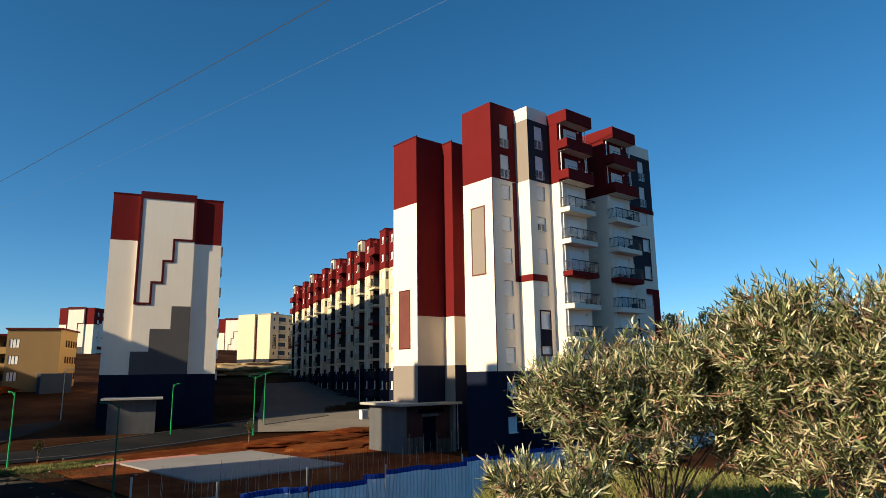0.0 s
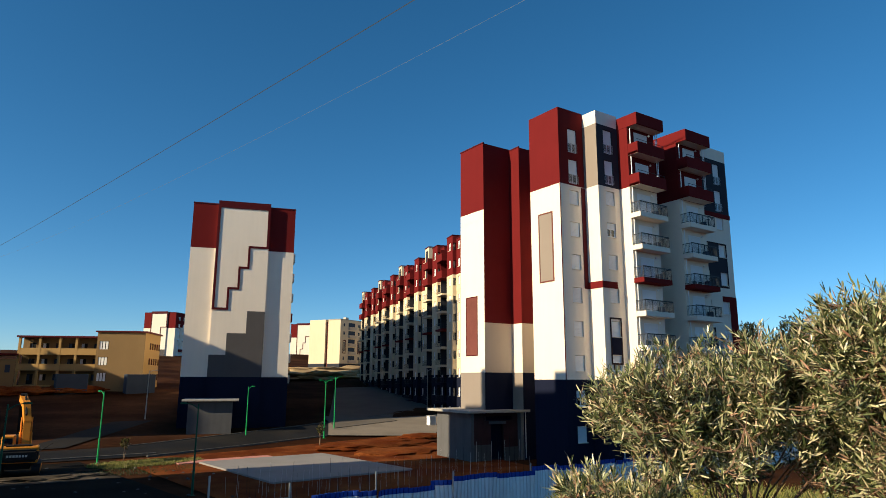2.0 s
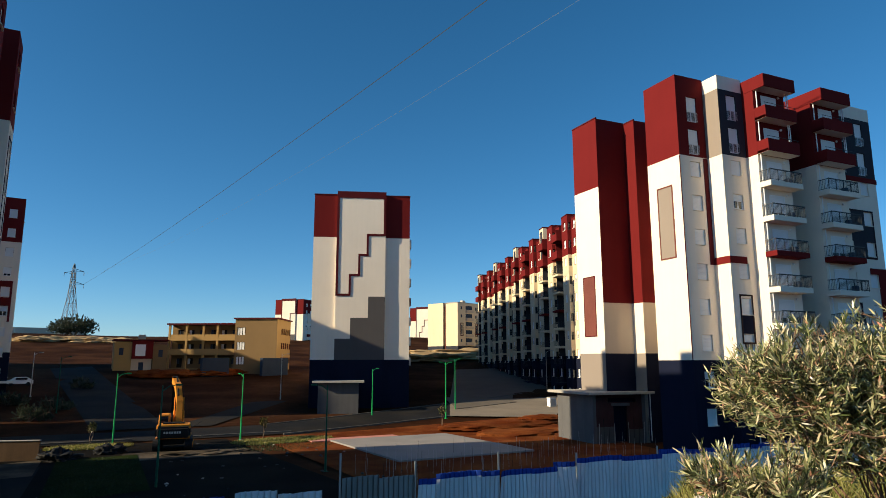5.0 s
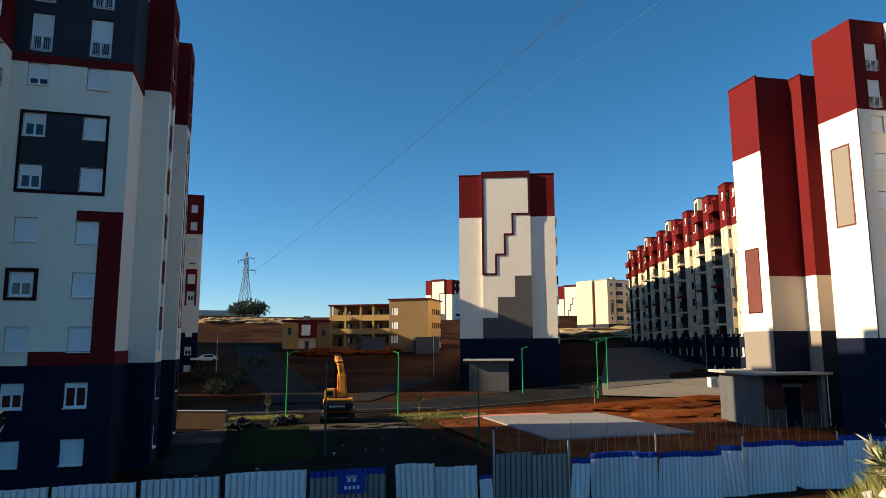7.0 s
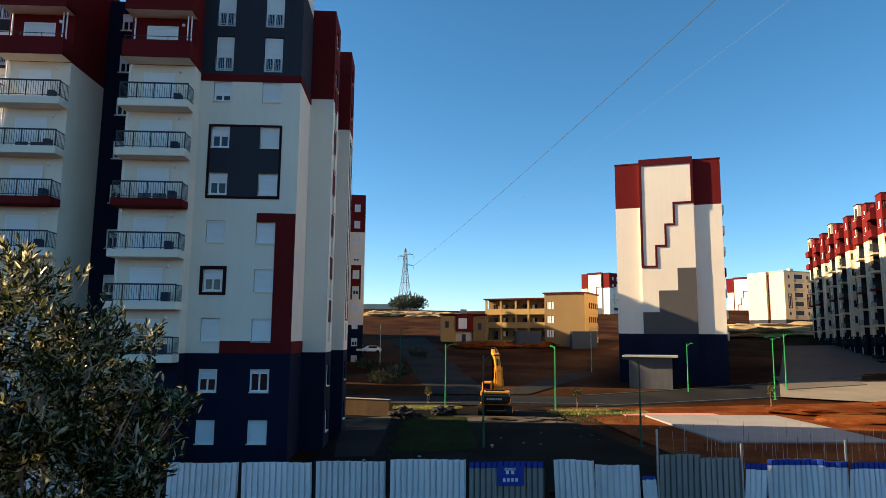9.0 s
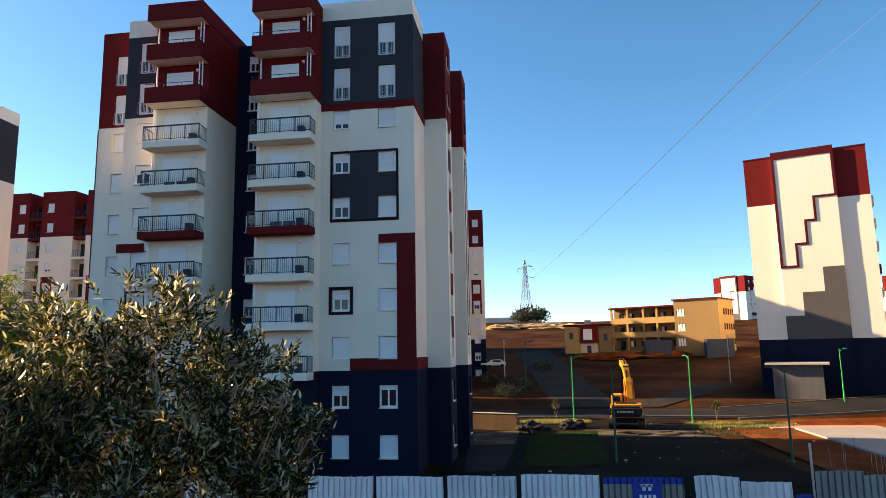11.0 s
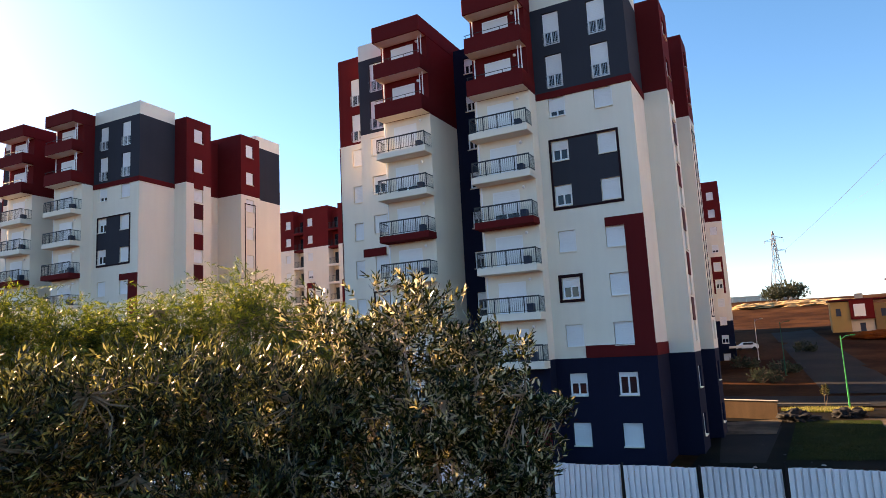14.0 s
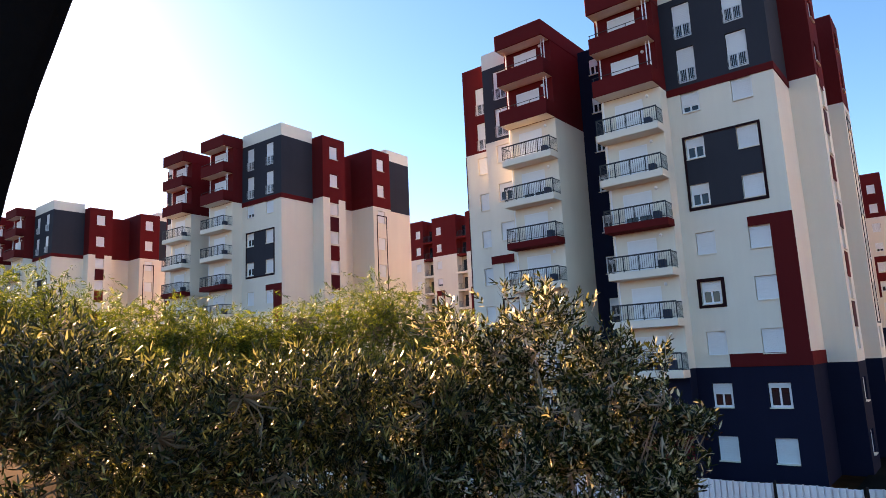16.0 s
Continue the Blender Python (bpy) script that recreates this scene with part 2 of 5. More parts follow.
def mass(parent, x0, x1, y0, y1, zones, openings, sides="nesw", roof=True):
    """A block of a house: painted zones [(z0, z1, material or (front, side) materials)], openings {side: [(a0, a1, z0, z1)]}.
    The sides: e looks to +x, w to -x, n to +y, s to -y."""
    for k, (z0, z1, mat) in enumerate(zones):
        byside = mat if isinstance(mat, dict) else {}
        mats = {}
        for s in sides:
            mats.setdefault(byside.get(s, byside.get("*", mat) if byside else mat), []).append(s)
        top = byside.get("*", mat) if byside else mat
        runs = []
        for mt, ss in mats.items():
            crowned = mt == top and roof and k == len(zones) - 1
            apart = not crowned and set(ss) in ({"n", "s"}, {"e", "w"})
            runs += [(mt, [s]) for s in ss] if apart else [(mt, ss)]
        for mt, ss in runs:
            bm = bmesh.new()
            for s in ss:
                axis, c, sign, a0, a1 = {"e": ("x", x1, 1, y0, y1), "w": ("x", x0, -1, y0, y1), "n": ("y", y1, 1, x0, x1), "s": ("y", y0, -1, x0, x1)}[s]
                pierced(bm, axis, c, sign, a0, a1, z0, z1, openings.get(s, ()))
            if mt == top and roof and k == len(zones) - 1:
                v = [bm.verts.new(p) for p in ((x0, y0, z1), (x1, y0, z1), (x1, y1, z1), (x0, y1, z1))]
                bm.faces.new(v)
            bmesh.ops.remove_doubles(bm, verts=list(bm.verts), dist=0.0005)
            part("wall", mesh_keep("wall", bm, mt), mt, parent)


# ---- windows, shared by all the blocks of flats ----
CACHE = {}


def bar_plate(bm, axis, c, a0, a1, z0, z1, gap=0.12, bar=0.02, rails=(0.03, 0.03, 0.10)):
    """Upright bars between two rails, of one piece, in the plane axis = c."""
    n = max(2, round((a1 - a0) / gap))
    low, top, lift = rails
    holes = []
    for i in range(n):
        holes.append((a0 + (a1 - a0) * i / n + bar / 2, a0 + (a1 - a0) * (i + 1) / n - bar / 2, z0 + lift, z1 - top))
    holes.append((a0 + bar, a1 - bar, z0, z0 + lift - low))
    pierced(bm, axis, c, 1, a0, a1, z0, z1, holes, deep=0.02)
    pierced(bm, axis, c - 0.02, -1, a0, a1, z0, z1, holes, deep=0.0)
    bmesh.ops.remove_doubles(bm, verts=list(bm.verts), dist=0.0004)


def bar_rail(w, h):
    bm = bmesh.new()
    bar_plate(bm, "x", 0.0, -w / 2, w / 2, 0.0, h, 0.105, 0.016)
    return bm


def window(parent, m, w, h, kind):
    """kind: shut (roller shutter right down), half (shutter half down over two casements), open (two casements), tall (shutter over a low railing)."""
    key = (round(w, 2), round(h, 2), kind)
    if key not in CACHE:
        t = 0.06
        low = {"shut": 0.0, "half": 0.55 * h, "open": h * 0.80, "tall": 0.40 * h, "low": 0.30 * h}[kind]
        fr = bmesh.new()
        a, panes = w / 2 - t, []
        if low:
            panes = [(-a + 0.05, -0.05, t + 0.06, low), (0.05, a - 0.05, t + 0.06, low)]
        gaps = panes + [(-a, a, max(low + 0.02, t), h - t)]
        pierced(fr, "x", 0.03, 1, -w / 2, w / 2, 0, h, gaps, deep=0.08)
        pierced(fr, "x", -0.05, -1, -w / 2, w / 2, 0, h, gaps, deep=0.0)
        bmesh.ops.remove_doubles(fr, verts=list(fr.verts), dist=0.0005)
        pane = None
        if low:
            pane = bmesh.new()
            box(pane, -0.04, -0.02, -w / 2 + t, w / 2 - t, t + 0.04, low + 0.02)
        sh = bmesh.new()
        z, n = max(low, t), max(3, int((h - low) / 0.12))
        step = (h - t - z) / n
        prof = []
        for i in range(n):
            prof += [(0.0, z + i * step), (0.012, z + i * step + 0.012), (0.012, z + (i + 1) * step - 0.004)]
        prof += [(0.0, h - t), (-0.03, h - t), (-0.03, z)]
        ends = [[sh.verts.new((x, yv, zz)) for x, zz in prof] for yv in (-w / 2 + t, w / 2 - t)]
        for i in range(len(prof)):
            j = (i + 1) % len(prof)
            sh.faces.new((ends[0][i], ends[0][j], ends[1][j], ends[1][i]))
        sh.faces.new(ends[0][::-1]), sh.faces.new(ends[1])
        sill = bmesh.new()
        box(sill, -0.05, 0.24, -w / 2 - 0.03, w / 2 + 0.03, -0.05, 0.004)
        CACHE[key] = [mesh_of("window_frame", fr, FRAME), mesh_of("shutter", sh, SHUTTER), mesh_of("pane", pane, GLASS) if pane else None,
                      mesh_of("window_sill", sill, WHITE), mesh_of("railing", bar_rail(w, 0.85), LIGHTMETAL) if kind in ("tall",) else None]
    frame_me, shut_me, pane_me, sill_me, rail_me = CACHE[key]
    ob = part("window", frame_me, None, parent, {"shut": "white window with its roller shutter down", "tall": "tall white window behind a low railing"}.get(kind, "white casement window, roller shutter half down"), m)
    part("shutter", shut_me, None, ob)
    if pane_me:
        part("pane", pane_me, None, ob)
    if kind != "tall":
        part("sill", sill_me, None, ob)
    if rail_me:
        part("railing", rail_me, None, ob, "pale bar railing", pose(0.20, 0, 0.02))
    return ob


SIDE_TURN = {"e": 0, "n": 90, "w": 180, "s": -90}


def windows_on(parent, side, c, centre, specs, w):
    """A column of windows on a wall plane at c; specs: (bottom z, height, kind). Returns their openings."""
    holes = []
    sign = 1 if side in "en" else -1
    for z, h, kind in specs:
        holes.append((centre - w / 2, centre + w / 2, z, z + h))
        p = (c - sign * 0.14, centre, z) if side in "ew" else (centre, c - sign * 0.14, z)
        window(parent, pose(*p[:2], z + 0.02, 0, 0, SIDE_TURN[side]), w - 0.06, h - 0.045, kind)
    return holes


# ---- ground ----
def ground_z(x, y):
    """Height of the ground: a bank by the camera, a level yard, then a long rise."""
    r = math.hypot(x, y)
    az = math.degrees(math.atan2(-x, y))
    near = 5.7 - 0.25 * max(0.0, r - 3.0)
    if az < 50:                                    # the bank stays high under the shrubs to the right
        k = min(1.0, (50 - az) / 10)
        near = near * (1 - k) + k * (5.95 - 0.10 * max(0.0, r - 9) - 0.3 * max(0.0, r - 15))
    d = max(0.0, r - 75)
    far = 0.06 * d + 0.00008 * d * d
    if r > 330:
        far = 20.0 - 0.01 * (r - 330)
    h = max(near, -0.7 if x > -32.5 and r < 60 else 0.0) if r < 60 else 0.0
    if x < -60 and y > 40:
        far = max(0.0, far)
    return h + far


def ground_mesh():
    rs, r = [0.0], 1.2
    while r < 4200:
        rs.append(r)
        r *= 1.045 if r < 500 else 1.25
    n = 180
    verts, faces = [(0, 0, ground_z(0, 0.01))], []
    for r in rs[1:]:
        for i in range(n):
            a = 2 * math.pi * i / n
            x, y = -r * math.sin(a), r * math.cos(a)
            rough = 0.10 * noise.noise((x * 0.15, y * 0.15, 0)) * min(1.0, r / 20) + (0.5 * noise.noise((x * 0.03, y * 0.03, 3)) if r > 90 else 0)
            verts.append((x, y, ground_z(x, y) + rough - 0.08))
    for i in range(n):
        faces.append((0, 1 + i, 1 + (i + 1) % n))
    for k in range(len(rs) - 2):
        for i in range(n):
            a, b = 1 + k * n + i, 1 + k * n + (i + 1) % n
            faces.append((a, a + n, b + n, b))
    me = bpy.data.meshes.new("ground")
    me.from_pydata(verts, [], faces)
    me.update()
    for p in me.polygons:
        p.use_smooth = True
    return me


EARTH = material("dry_brown_earth", (0.026, 0.010, 0.0045), 1.0, 0.5, 0.12, 0.40, 1.3, 1.0, tint=(0.060, 0.026, 0.012), spec=0.02)
me = ground_mesh()
me.materials.append(EARTH)
tagged(new("ground", me), "dry brown earth rising to a hill behind the flats", "ground", kind="structure")


def draped(name, mat, corners, label, category, lift=0.03, cell=3.0, thick=0.0, kind="structure"):
    """A four-cornered sheet laid on the ground."""
    (ax, ay), (bx, by), (cx, cy), (dx, dy) = corners
    nu = max(1, int(max(math.hypot(bx - ax, by - ay), math.hypot(cx - dx, cy - dy)) / cell))
    nv = max(1, int(max(math.hypot(dx - ax, dy - ay), math.hypot(cx - bx, cy - by)) / cell))
    bm = bmesh.new()
    g = []
    for i in range(nu + 1):
        row = []
        for j in range(nv + 1):
            u, v = i / nu, j / nv
            x = (1 - u) * (1 - v) * ax + u * (1 - v) * bx + u * v * cx + (1 - u) * v * dx
            y = (1 - u) * (1 - v) * ay + u * (1 - v) * by + u * v * cy + (1 - u) * v * dy
            row.append(bm.verts.new((x, y, ground_z(x, y) + lift)))
        g.append(row)
    for i in range(nu):
        for j in range(nv):
            bm.faces.new((g[i][j], g[i + 1][j], g[i + 1][j + 1], g[i][j + 1]))
    bmesh.ops.recalc_face_normals(bm, faces=list(bm.faces))
    if bm.faces[:][0].normal.z < 0:
        bmesh.ops.reverse_faces(bm, faces=list(bm.faces))
    if thick:
        ext = bmesh.ops.extrude_face_region(bm, geom=list(bm.faces))
        for v in ext["geom"]:
            if isinstance(v, bmesh.types.BMVert):
                v.co.z += thick
    return tagged(new(name, mesh_of(name, bm, mat)), label, category, kind=kind)


# ---- the block of flats, front to +x, its left end at y = 0, its wide right bay in the plane x = 0 ----
FLOOR = 3.02
random.seed(4)


def column_specs(kinds, low=0.96, tall=(8, 9), skip=()):
    out = []
    for i in range(10):
        if i in skip:
            continue
        if i in tall:
            out.append((i * FLOOR - 0.02, 2.34, "tall"))
        else:
            out.append((i * FLOOR + low, 1.40, kinds.get(i, "shut")))
    return out


def balcony(parent, y0, y1, i, x_wall, x_front, red):
    """A balcony of floor i: slab with fascia, railing or solid parapet, door with shutter, round lamp."""
    z = i * FLOOR
    solid = i >= 8
    mat = RED if solid or red else WHITE
    b = thing_part("balcony", parent)
    boxes("slab", mat, b, (x_wall - 0.05, x_front, y0, y1, z - (0.24 if not solid else 0.22), z + (0.22 if not solid else 0.02)), bevel=0.02)
    if solid:
        boxes("parapet", RED, b, (x_front - 0.14, x_front + 0.004, y0, y1, z - 0.22, z + 0.88), (x_wall, x_front - 0.14, y0, y0 + 0.14, z - 0.22, z + 0.88), (x_wall, x_front - 0.14, y1 - 0.14, y1, z - 0.22, z + 0.88))
        part("soffit", boxed((x_wall, x_front - 0.02, y0 + 0.02, y1 - 0.02, z - 0.232, z - 0.22)), WHITE, b)
        rail = bmesh.new()
        rod(rail, (x_front - 0.07, y0, z + 1.12), (x_front - 0.07, y1, z + 1.12), 0.022, sides=6)
        for k in range(4):
            y = y0 + 0.1 + (y1 - y0 - 0.2) * k / 3
            rod(rail, (x_front - 0.07, y, z + 0.9), (x_front - 0.07, y, z + 1.12), 0.018, sides=6)
        part("handrail", rail, METAL, b)
    else:
        key = ("railing", round(y1 - y0, 2), round(x_front - x_wall, 2))
        if key not in CACHE:
            bm = bmesh.new()
            d, w = x_front - x_wall, y1 - y0
            bar_plate(bm, "x", d - 0.05, 0.05, w - 0.05, 0.0, 1.0, 0.14, 0.017, (0.04, 0.06, 0.12))
            for yv in (0.07, w - 0.05):
                bar_plate(bm, "y", yv, 0.0, d - 0.05, 0.0, 1.0, 0.14, 0.017, (0.04, 0.06, 0.12))
            for k in range(5):
                yv = 0.05 + (w - 0.1) * k / 4
                box(bm, d - 0.09, d - 0.04, yv - 0.025, yv + 0.025, 0, 1.03)
            box(bm, d - 0.10, d - 0.035, 0.03, w - 0.03, 0.985, 1.035)
            CACHE[key] = mesh_of("railing", bm, METAL)
        part("railing", CACHE[key], None, b, "dark metal bar railing", pose(x_wall, y0, z + 0.22))
    yc = (y0 + y1) / 2 - 0.1
    window(b, pose(x_wall + 0.02, yc, z + 0.06), 1.9, 2.2, "shut" if (i * 7 + int(y0)) % 3 else "low")
    if solid:
        pipes = bmesh.new()
        for dy in (0.2, 0.42):
            rod(pipes, (x_wall + 0.5, y1 - dy, z + 0.02), (x_wall + 0.5, y1 - dy, z + FLOOR - 0.28), 0.04, sides=8)
        part("drainpipe", pipes, FRAME, b, "pair of white rainwater pipes")
    else:
        boxes("cabinet", DARKBOX, b, (x_wall + 0.1, x_wall + 0.55, y1 - 1.05, y1 - 0.65, z + 0.02, z + 0.80), bevel=0.02, label="dark blue cabinet behind the railing")
    lampm = bmesh.new()
    bmesh.ops.create_uvsphere(lampm, u_segments=8, v_segments=6, radius=0.11)
    part("wall_lamp", lampm, FRAME, b, "round white wall lamp", pose(x_wall + 0.06, yc + 1.25, z + 2.35))
    pipe = bmesh.new()
    rod(pipe, (x_wall + 0.14, y0 + 0.25, z), (x_wall + 0.14, y0 + 0.25, z + FLOOR - 0.3), 0.05, sides=8)
    part("drainpipe", pipe, FRAME, b)
    return b


def thing_part(name, parent, label=""):
    ob = new(name)
    ob.parent = parent
    return tagged(ob, label)


def boxed(*bs):
    bm = bmesh.new()
    for b in bs:
        box(bm, *b)
    return bm


def flats(m, label):
    root = thing("apartment_building", label, "apartment building", "red and cream blocks of flats", m=m)
    H, Z1, Z2, ZP = 31.2, 6.3, 23.9, 29.92
    # right bay: two columns of windows, slate top, white parapet
    c1 = windows_on(root, "e", 0.0, 18.9, column_specs({1: "half", 3: "half", 5: "half", 6: "half", 7: "low"}), 1.15)
    c2 = windows_on(root, "e", 0.0, 21.98, column_specs({1: "open"}), 1.2)
    mass(root, -4.06, 0.0, 17.5, 23.8, [(-3.0, Z1, NAVY), (Z1, Z2, WHITE), (Z2, ZP, SLATE), (ZP, H, WHITE)], {"e": c1 + c2})
    # painted and raised bands of the right bay
    panel = bmesh.new()
    pierced(panel, "x", 0.02, 1, 18.28, 22.62, 15.95, 20.48, c1 + c2, deep=0.02)
    bmesh.ops.remove_doubles(panel, verts=list(panel.verts), dist=0.0005)
    part("panel", mesh_keep("panel", panel, SLATE), SLATE, root, "slate panel round four windows")
    ring_frame("panel_frame", BLACKFRAME, root, "x", 0.0, 1, 18.16, 22.74, 15.83, 20.60, 0.14, 0.045, "black raised frame")
    for b in ((0.0, 0.06, 22.58, 23.80, 7.05, 14.37), (0.0, 0.06, 21.4, 23.80, 14.37, 14.94), (0.0, 0.06, 19.54, 23.86, 6.3, 7.05), (-4.06, -0.001, 23.8, 23.86, 6.3, 7.05),
              (0.0, 0.07, 17.5, 23.87, Z2 - 0.45, Z2 + 0.004), (-4.06, -0.001, 23.8, 23.87, Z2 - 0.45, Z2 + 0.004)):
        boxes("red_band", RED, root, b, label="raised dark red band")
    z3 = 3 * FLOOR + 0.96
    ring_frame("window_surround", BLACKFRAME, root, "x", 0.0, 1, 18.12, 19.72, z3 - 0.20, z3 + 1.58, 0.20, 0.05)
    # stepped right side
    tallred = dict.fromkeys(range(10), "shut")
    p1 = windows_on(root, "n", 25.4, -5.6, column_specs(tallred, tall=()), 1.15)
    mass(root, -7.2, -4.06, 20.0, 25.4, [(-3.0, Z1, NAVY), (Z1, Z2, WHITE), (Z2, 30.5, RED)], {"n": p1})
    for i in range(2, 8):
        boxes("red_spandrel", RED if i % 2 else MAROON, root, (-6.2, -5.0, 25.4, 25.43, i * FLOOR + 2.28, (i + 1) * FLOOR + 0.80))
    mass(root, -10.95, -4.06, 8.0, 22.6, [(-3.0, Z1, NAVY), (Z1, Z2, WHITE), (Z2, 30.0, RED)], {}, sides="ns")
    p2 = windows_on(root, "n", 25.9, -12.3, column_specs(tallred, tall=()), 1.15)
    mass(root, -13.85, -10.95, 19.0, 25.9, [(-3.0, Z1, NAVY), (Z1, Z2, WHITE), (Z2, 30.5, RED)], {"n": p2})
    ring_frame("panel_frame", BLACKFRAME, root, "y", 25.9, 1, -13.12, -11.48, 8.6, 23.0, 0.10, 0.04)
    mass(root, -17.8, -13.85, 9.5, 25.4, [(-3.0, Z1, NAVY), (Z1, 10.5, WHITE), (10.5, Z2, WHITE), (Z2, ZP, SLATE), (ZP, H, WHITE)], {})
    # unseen rear part, added so the block's shadow reaches across the slab
    mass(root, -21.5, -17.8, 8.0, 20.0, [(-3.0, Z1, NAVY), (Z1, Z2, WHITE), (Z2, 30.0, RED)], {}, sides="nsw")
    # recess between the balconies
    rec = windows_on(root, "e", -3.1, 11.3, [(i * FLOOR + 0.9, 1.3, "half") for i in range(10)], 0.9)
    mass(root, -12.0, -3.1, 9.8, 13.6, [(-3.0, 30.2, NAVY)], {"e": rec}, sides="ew")
    # two columns of balconies
    for y0, y1 in ((6.1, 10.0), (13.5, 17.5)):
        mass(root, -8.0, 1.2, y0, y1, [(-3.0, Z1, NAVY), (Z1, Z2, WHITE), (Z2, 29.75, RED)], {})
        for i in range(2, 10):
            balcony(root, y0 - 0.05 if i < 8 else y0, y1 + 0.05 if i < 8 else y1 + 0.004, i, 1.21, 2.35 if i >= 8 else 2.30, i == 5)
        boxes("canopy", RED, root, (-8.0, 2.4, y0 - 0.03, y1 + 0.03, 29.75, 30.93), bevel=0.03, label="red concrete canopy over the top balcony")
        part("soffit", boxed((1.25, 2.3, y0 + 0.05, y1 - 0.05, 29.735, 29.748)), WHITE, root)
        ground_win = windows_on(root, "e", 1.35, (y0 + y1) / 2, [(FLOOR + 0.9, 1.4, "half")], 1.3)
        boxes("red_panel", RED, root, (1.2, 1.27, y0 + 0.6, y1 - 0.15, 0.9, 2.5))
    # slate bay and red bay of the left end
    gl = windows_on(root, "e", 0.0, 4.75, column_specs({0: "half", 2: "half", 6: "half"}), 1.2)
    mass(root, -6.0, 0.0, 3.2, 6.1, [(-3.0, Z1, NAVY), (Z1, Z2, WHITE), (Z2, ZP, {"s": TAUPE, "*": SLATE}), (ZP, H, WHITE)], {"e": gl})
    ring_frame("panel_frame", BLACKFRAME, root, "x", 0.0, 1, 3.92, 5.45, 7.6, 11.75, 0.14, 0.04)
    boxes("panel", NAVY, root, (0.0, 0.02, 4.10, 5.30, 8.46, 9.98))
    boxes("red_band", RED, root, (0.0, 0.06, 3.14, 5.15, 14.38, 14.98))
    boxes("red_band", RED, root, (-1.66, 0.0, 3.14, 3.2, 14.38, 14.98))
    rl = windows_on(root, "e", -1.7, 1.78, column_specs({1: "half"}), 1.2)
    mass(root, -5.7, -1.7, 0.0, 3.2, [(-3.0, Z1, NAVY), (Z1, Z2 + 0.06, WHITE), (Z2 + 0.06, 31.35, RED)], {"e": rl})
    boxes("red_band", MAROON, root, (-1.7, -1.64, 2.72, 3.2, 14.40, Z2))
    boxes("trim", MAROON, root, (-1.72, -1.66, -0.03, 0.03, Z1, Z2))
    # painted rectangle on the gable
    boxes("panel", TAUPE, root, (-4.55, -2.85, -0.02, 0.0, 15.1, 21.4))
    ring_frame("panel_frame", BRICKRED, root, "y", 0.0, -1, -4.65, -2.75, 15.0, 21.5, 0.12, 0.05)
    # rear part of the left end
    Z3 = 7.0
    mass(root, -17.1, -13.0, 0.0, 3.6, [(-3.0, Z3, {"s": TAUPE, "*": NAVY}), (Z3, 12.0, {"e": BEIGE, "*": WHITE}), (12.0, 23.87, {"e": RED, "*": WHITE}), (23.87, 31.2, RED)], {}, sides="sew")
    mass(root, -17.1, -13.0, 3.6, 9.5, [(-3.0, Z1, NAVY), (Z1, 31.2, WHITE)], {}, sides="w", roof=False)
    boxes("panel", BRICKRED, root, (-16.05, -14.25, -0.02, 0.0, 8.78, 14.7))
    ring_frame("panel_frame", MAROON, root, "y", 0.0, -1, -16.15, -14.15, 8.68, 14.8, 0.10, 0.03)
    mass(root, -13.0, -11.4, 3.6, 9.5, [(-3.0, Z3, {"s": TAUPE, "*": NAVY}), (Z3, 12.0, {"s": WHITE, "*": BEIGE}), (12.0, 31.0, RED)], {})
    boxes("trim", MAROON, root, (-17.15, -12.95, -0.05, 0.1, 31.2, 31.32))
    boxes("trim", MAROON, root, (-13.05, -11.35, 3.55, 3.7, 31.0, 31.12))
    recess = [(-9.6, -8.6, k * FLOOR + 0.96, k * FLOOR + 2.3) for k in range(2, 10)]
    mass(root, -11.4, -5.7, 9.5, 9.8, [(-3.0, Z1, NAVY), (Z1, Z2, BEIGE), (Z2, 29.2, BEIGE)], {"s": recess}, sides="sw")
    for a0, a1, z0, z1 in recess:
        boxes("window", GLASS, root, (a0, a1, 9.66, 9.70, z0, z1))
    # flat roof
    boxes("roof", CONCRETE, root, (-17.0, -5.8, 9.9, 22.4, 29.3, 29.6))
    return root


flats_c = flats(pose(-40.9, -31.1, 0), "ten-storey block of flats, cream walls, red top floors, slate base")
copy_thing(flats_c, pose(-36.54, 44.46, 1.4, 0, 0, -4.5))
copy_thing(flats_c, pose(-38.93, -75.58, 0.6, 0, 0, 1.7))
copy_thing(flats_c, pose(-35.0, -118.8, 0))


def shadow_flats(m):
    """An added block out of sight that only throws its shadow over the hill."""
    root = thing("apartment_building", "unseen plain block added to shade the hill", "apartment building", "red and cream blocks of flats", m=m)
    mass(root, -18.0, 0.0, 0.0, 24.0, [(-3.0, 6.2, NAVY), (6.2, 23.4, WHITE), (23.4, 30.6, RED)], {})


for x, y, z in ((-97.3, -36.0, 1.5), (-134.6, -44.0, 3.0), (-153.0, -48.0, 4.0), (-171.5, -60.0, 5.0)):
    shadow_flats(pose(x, y, z))


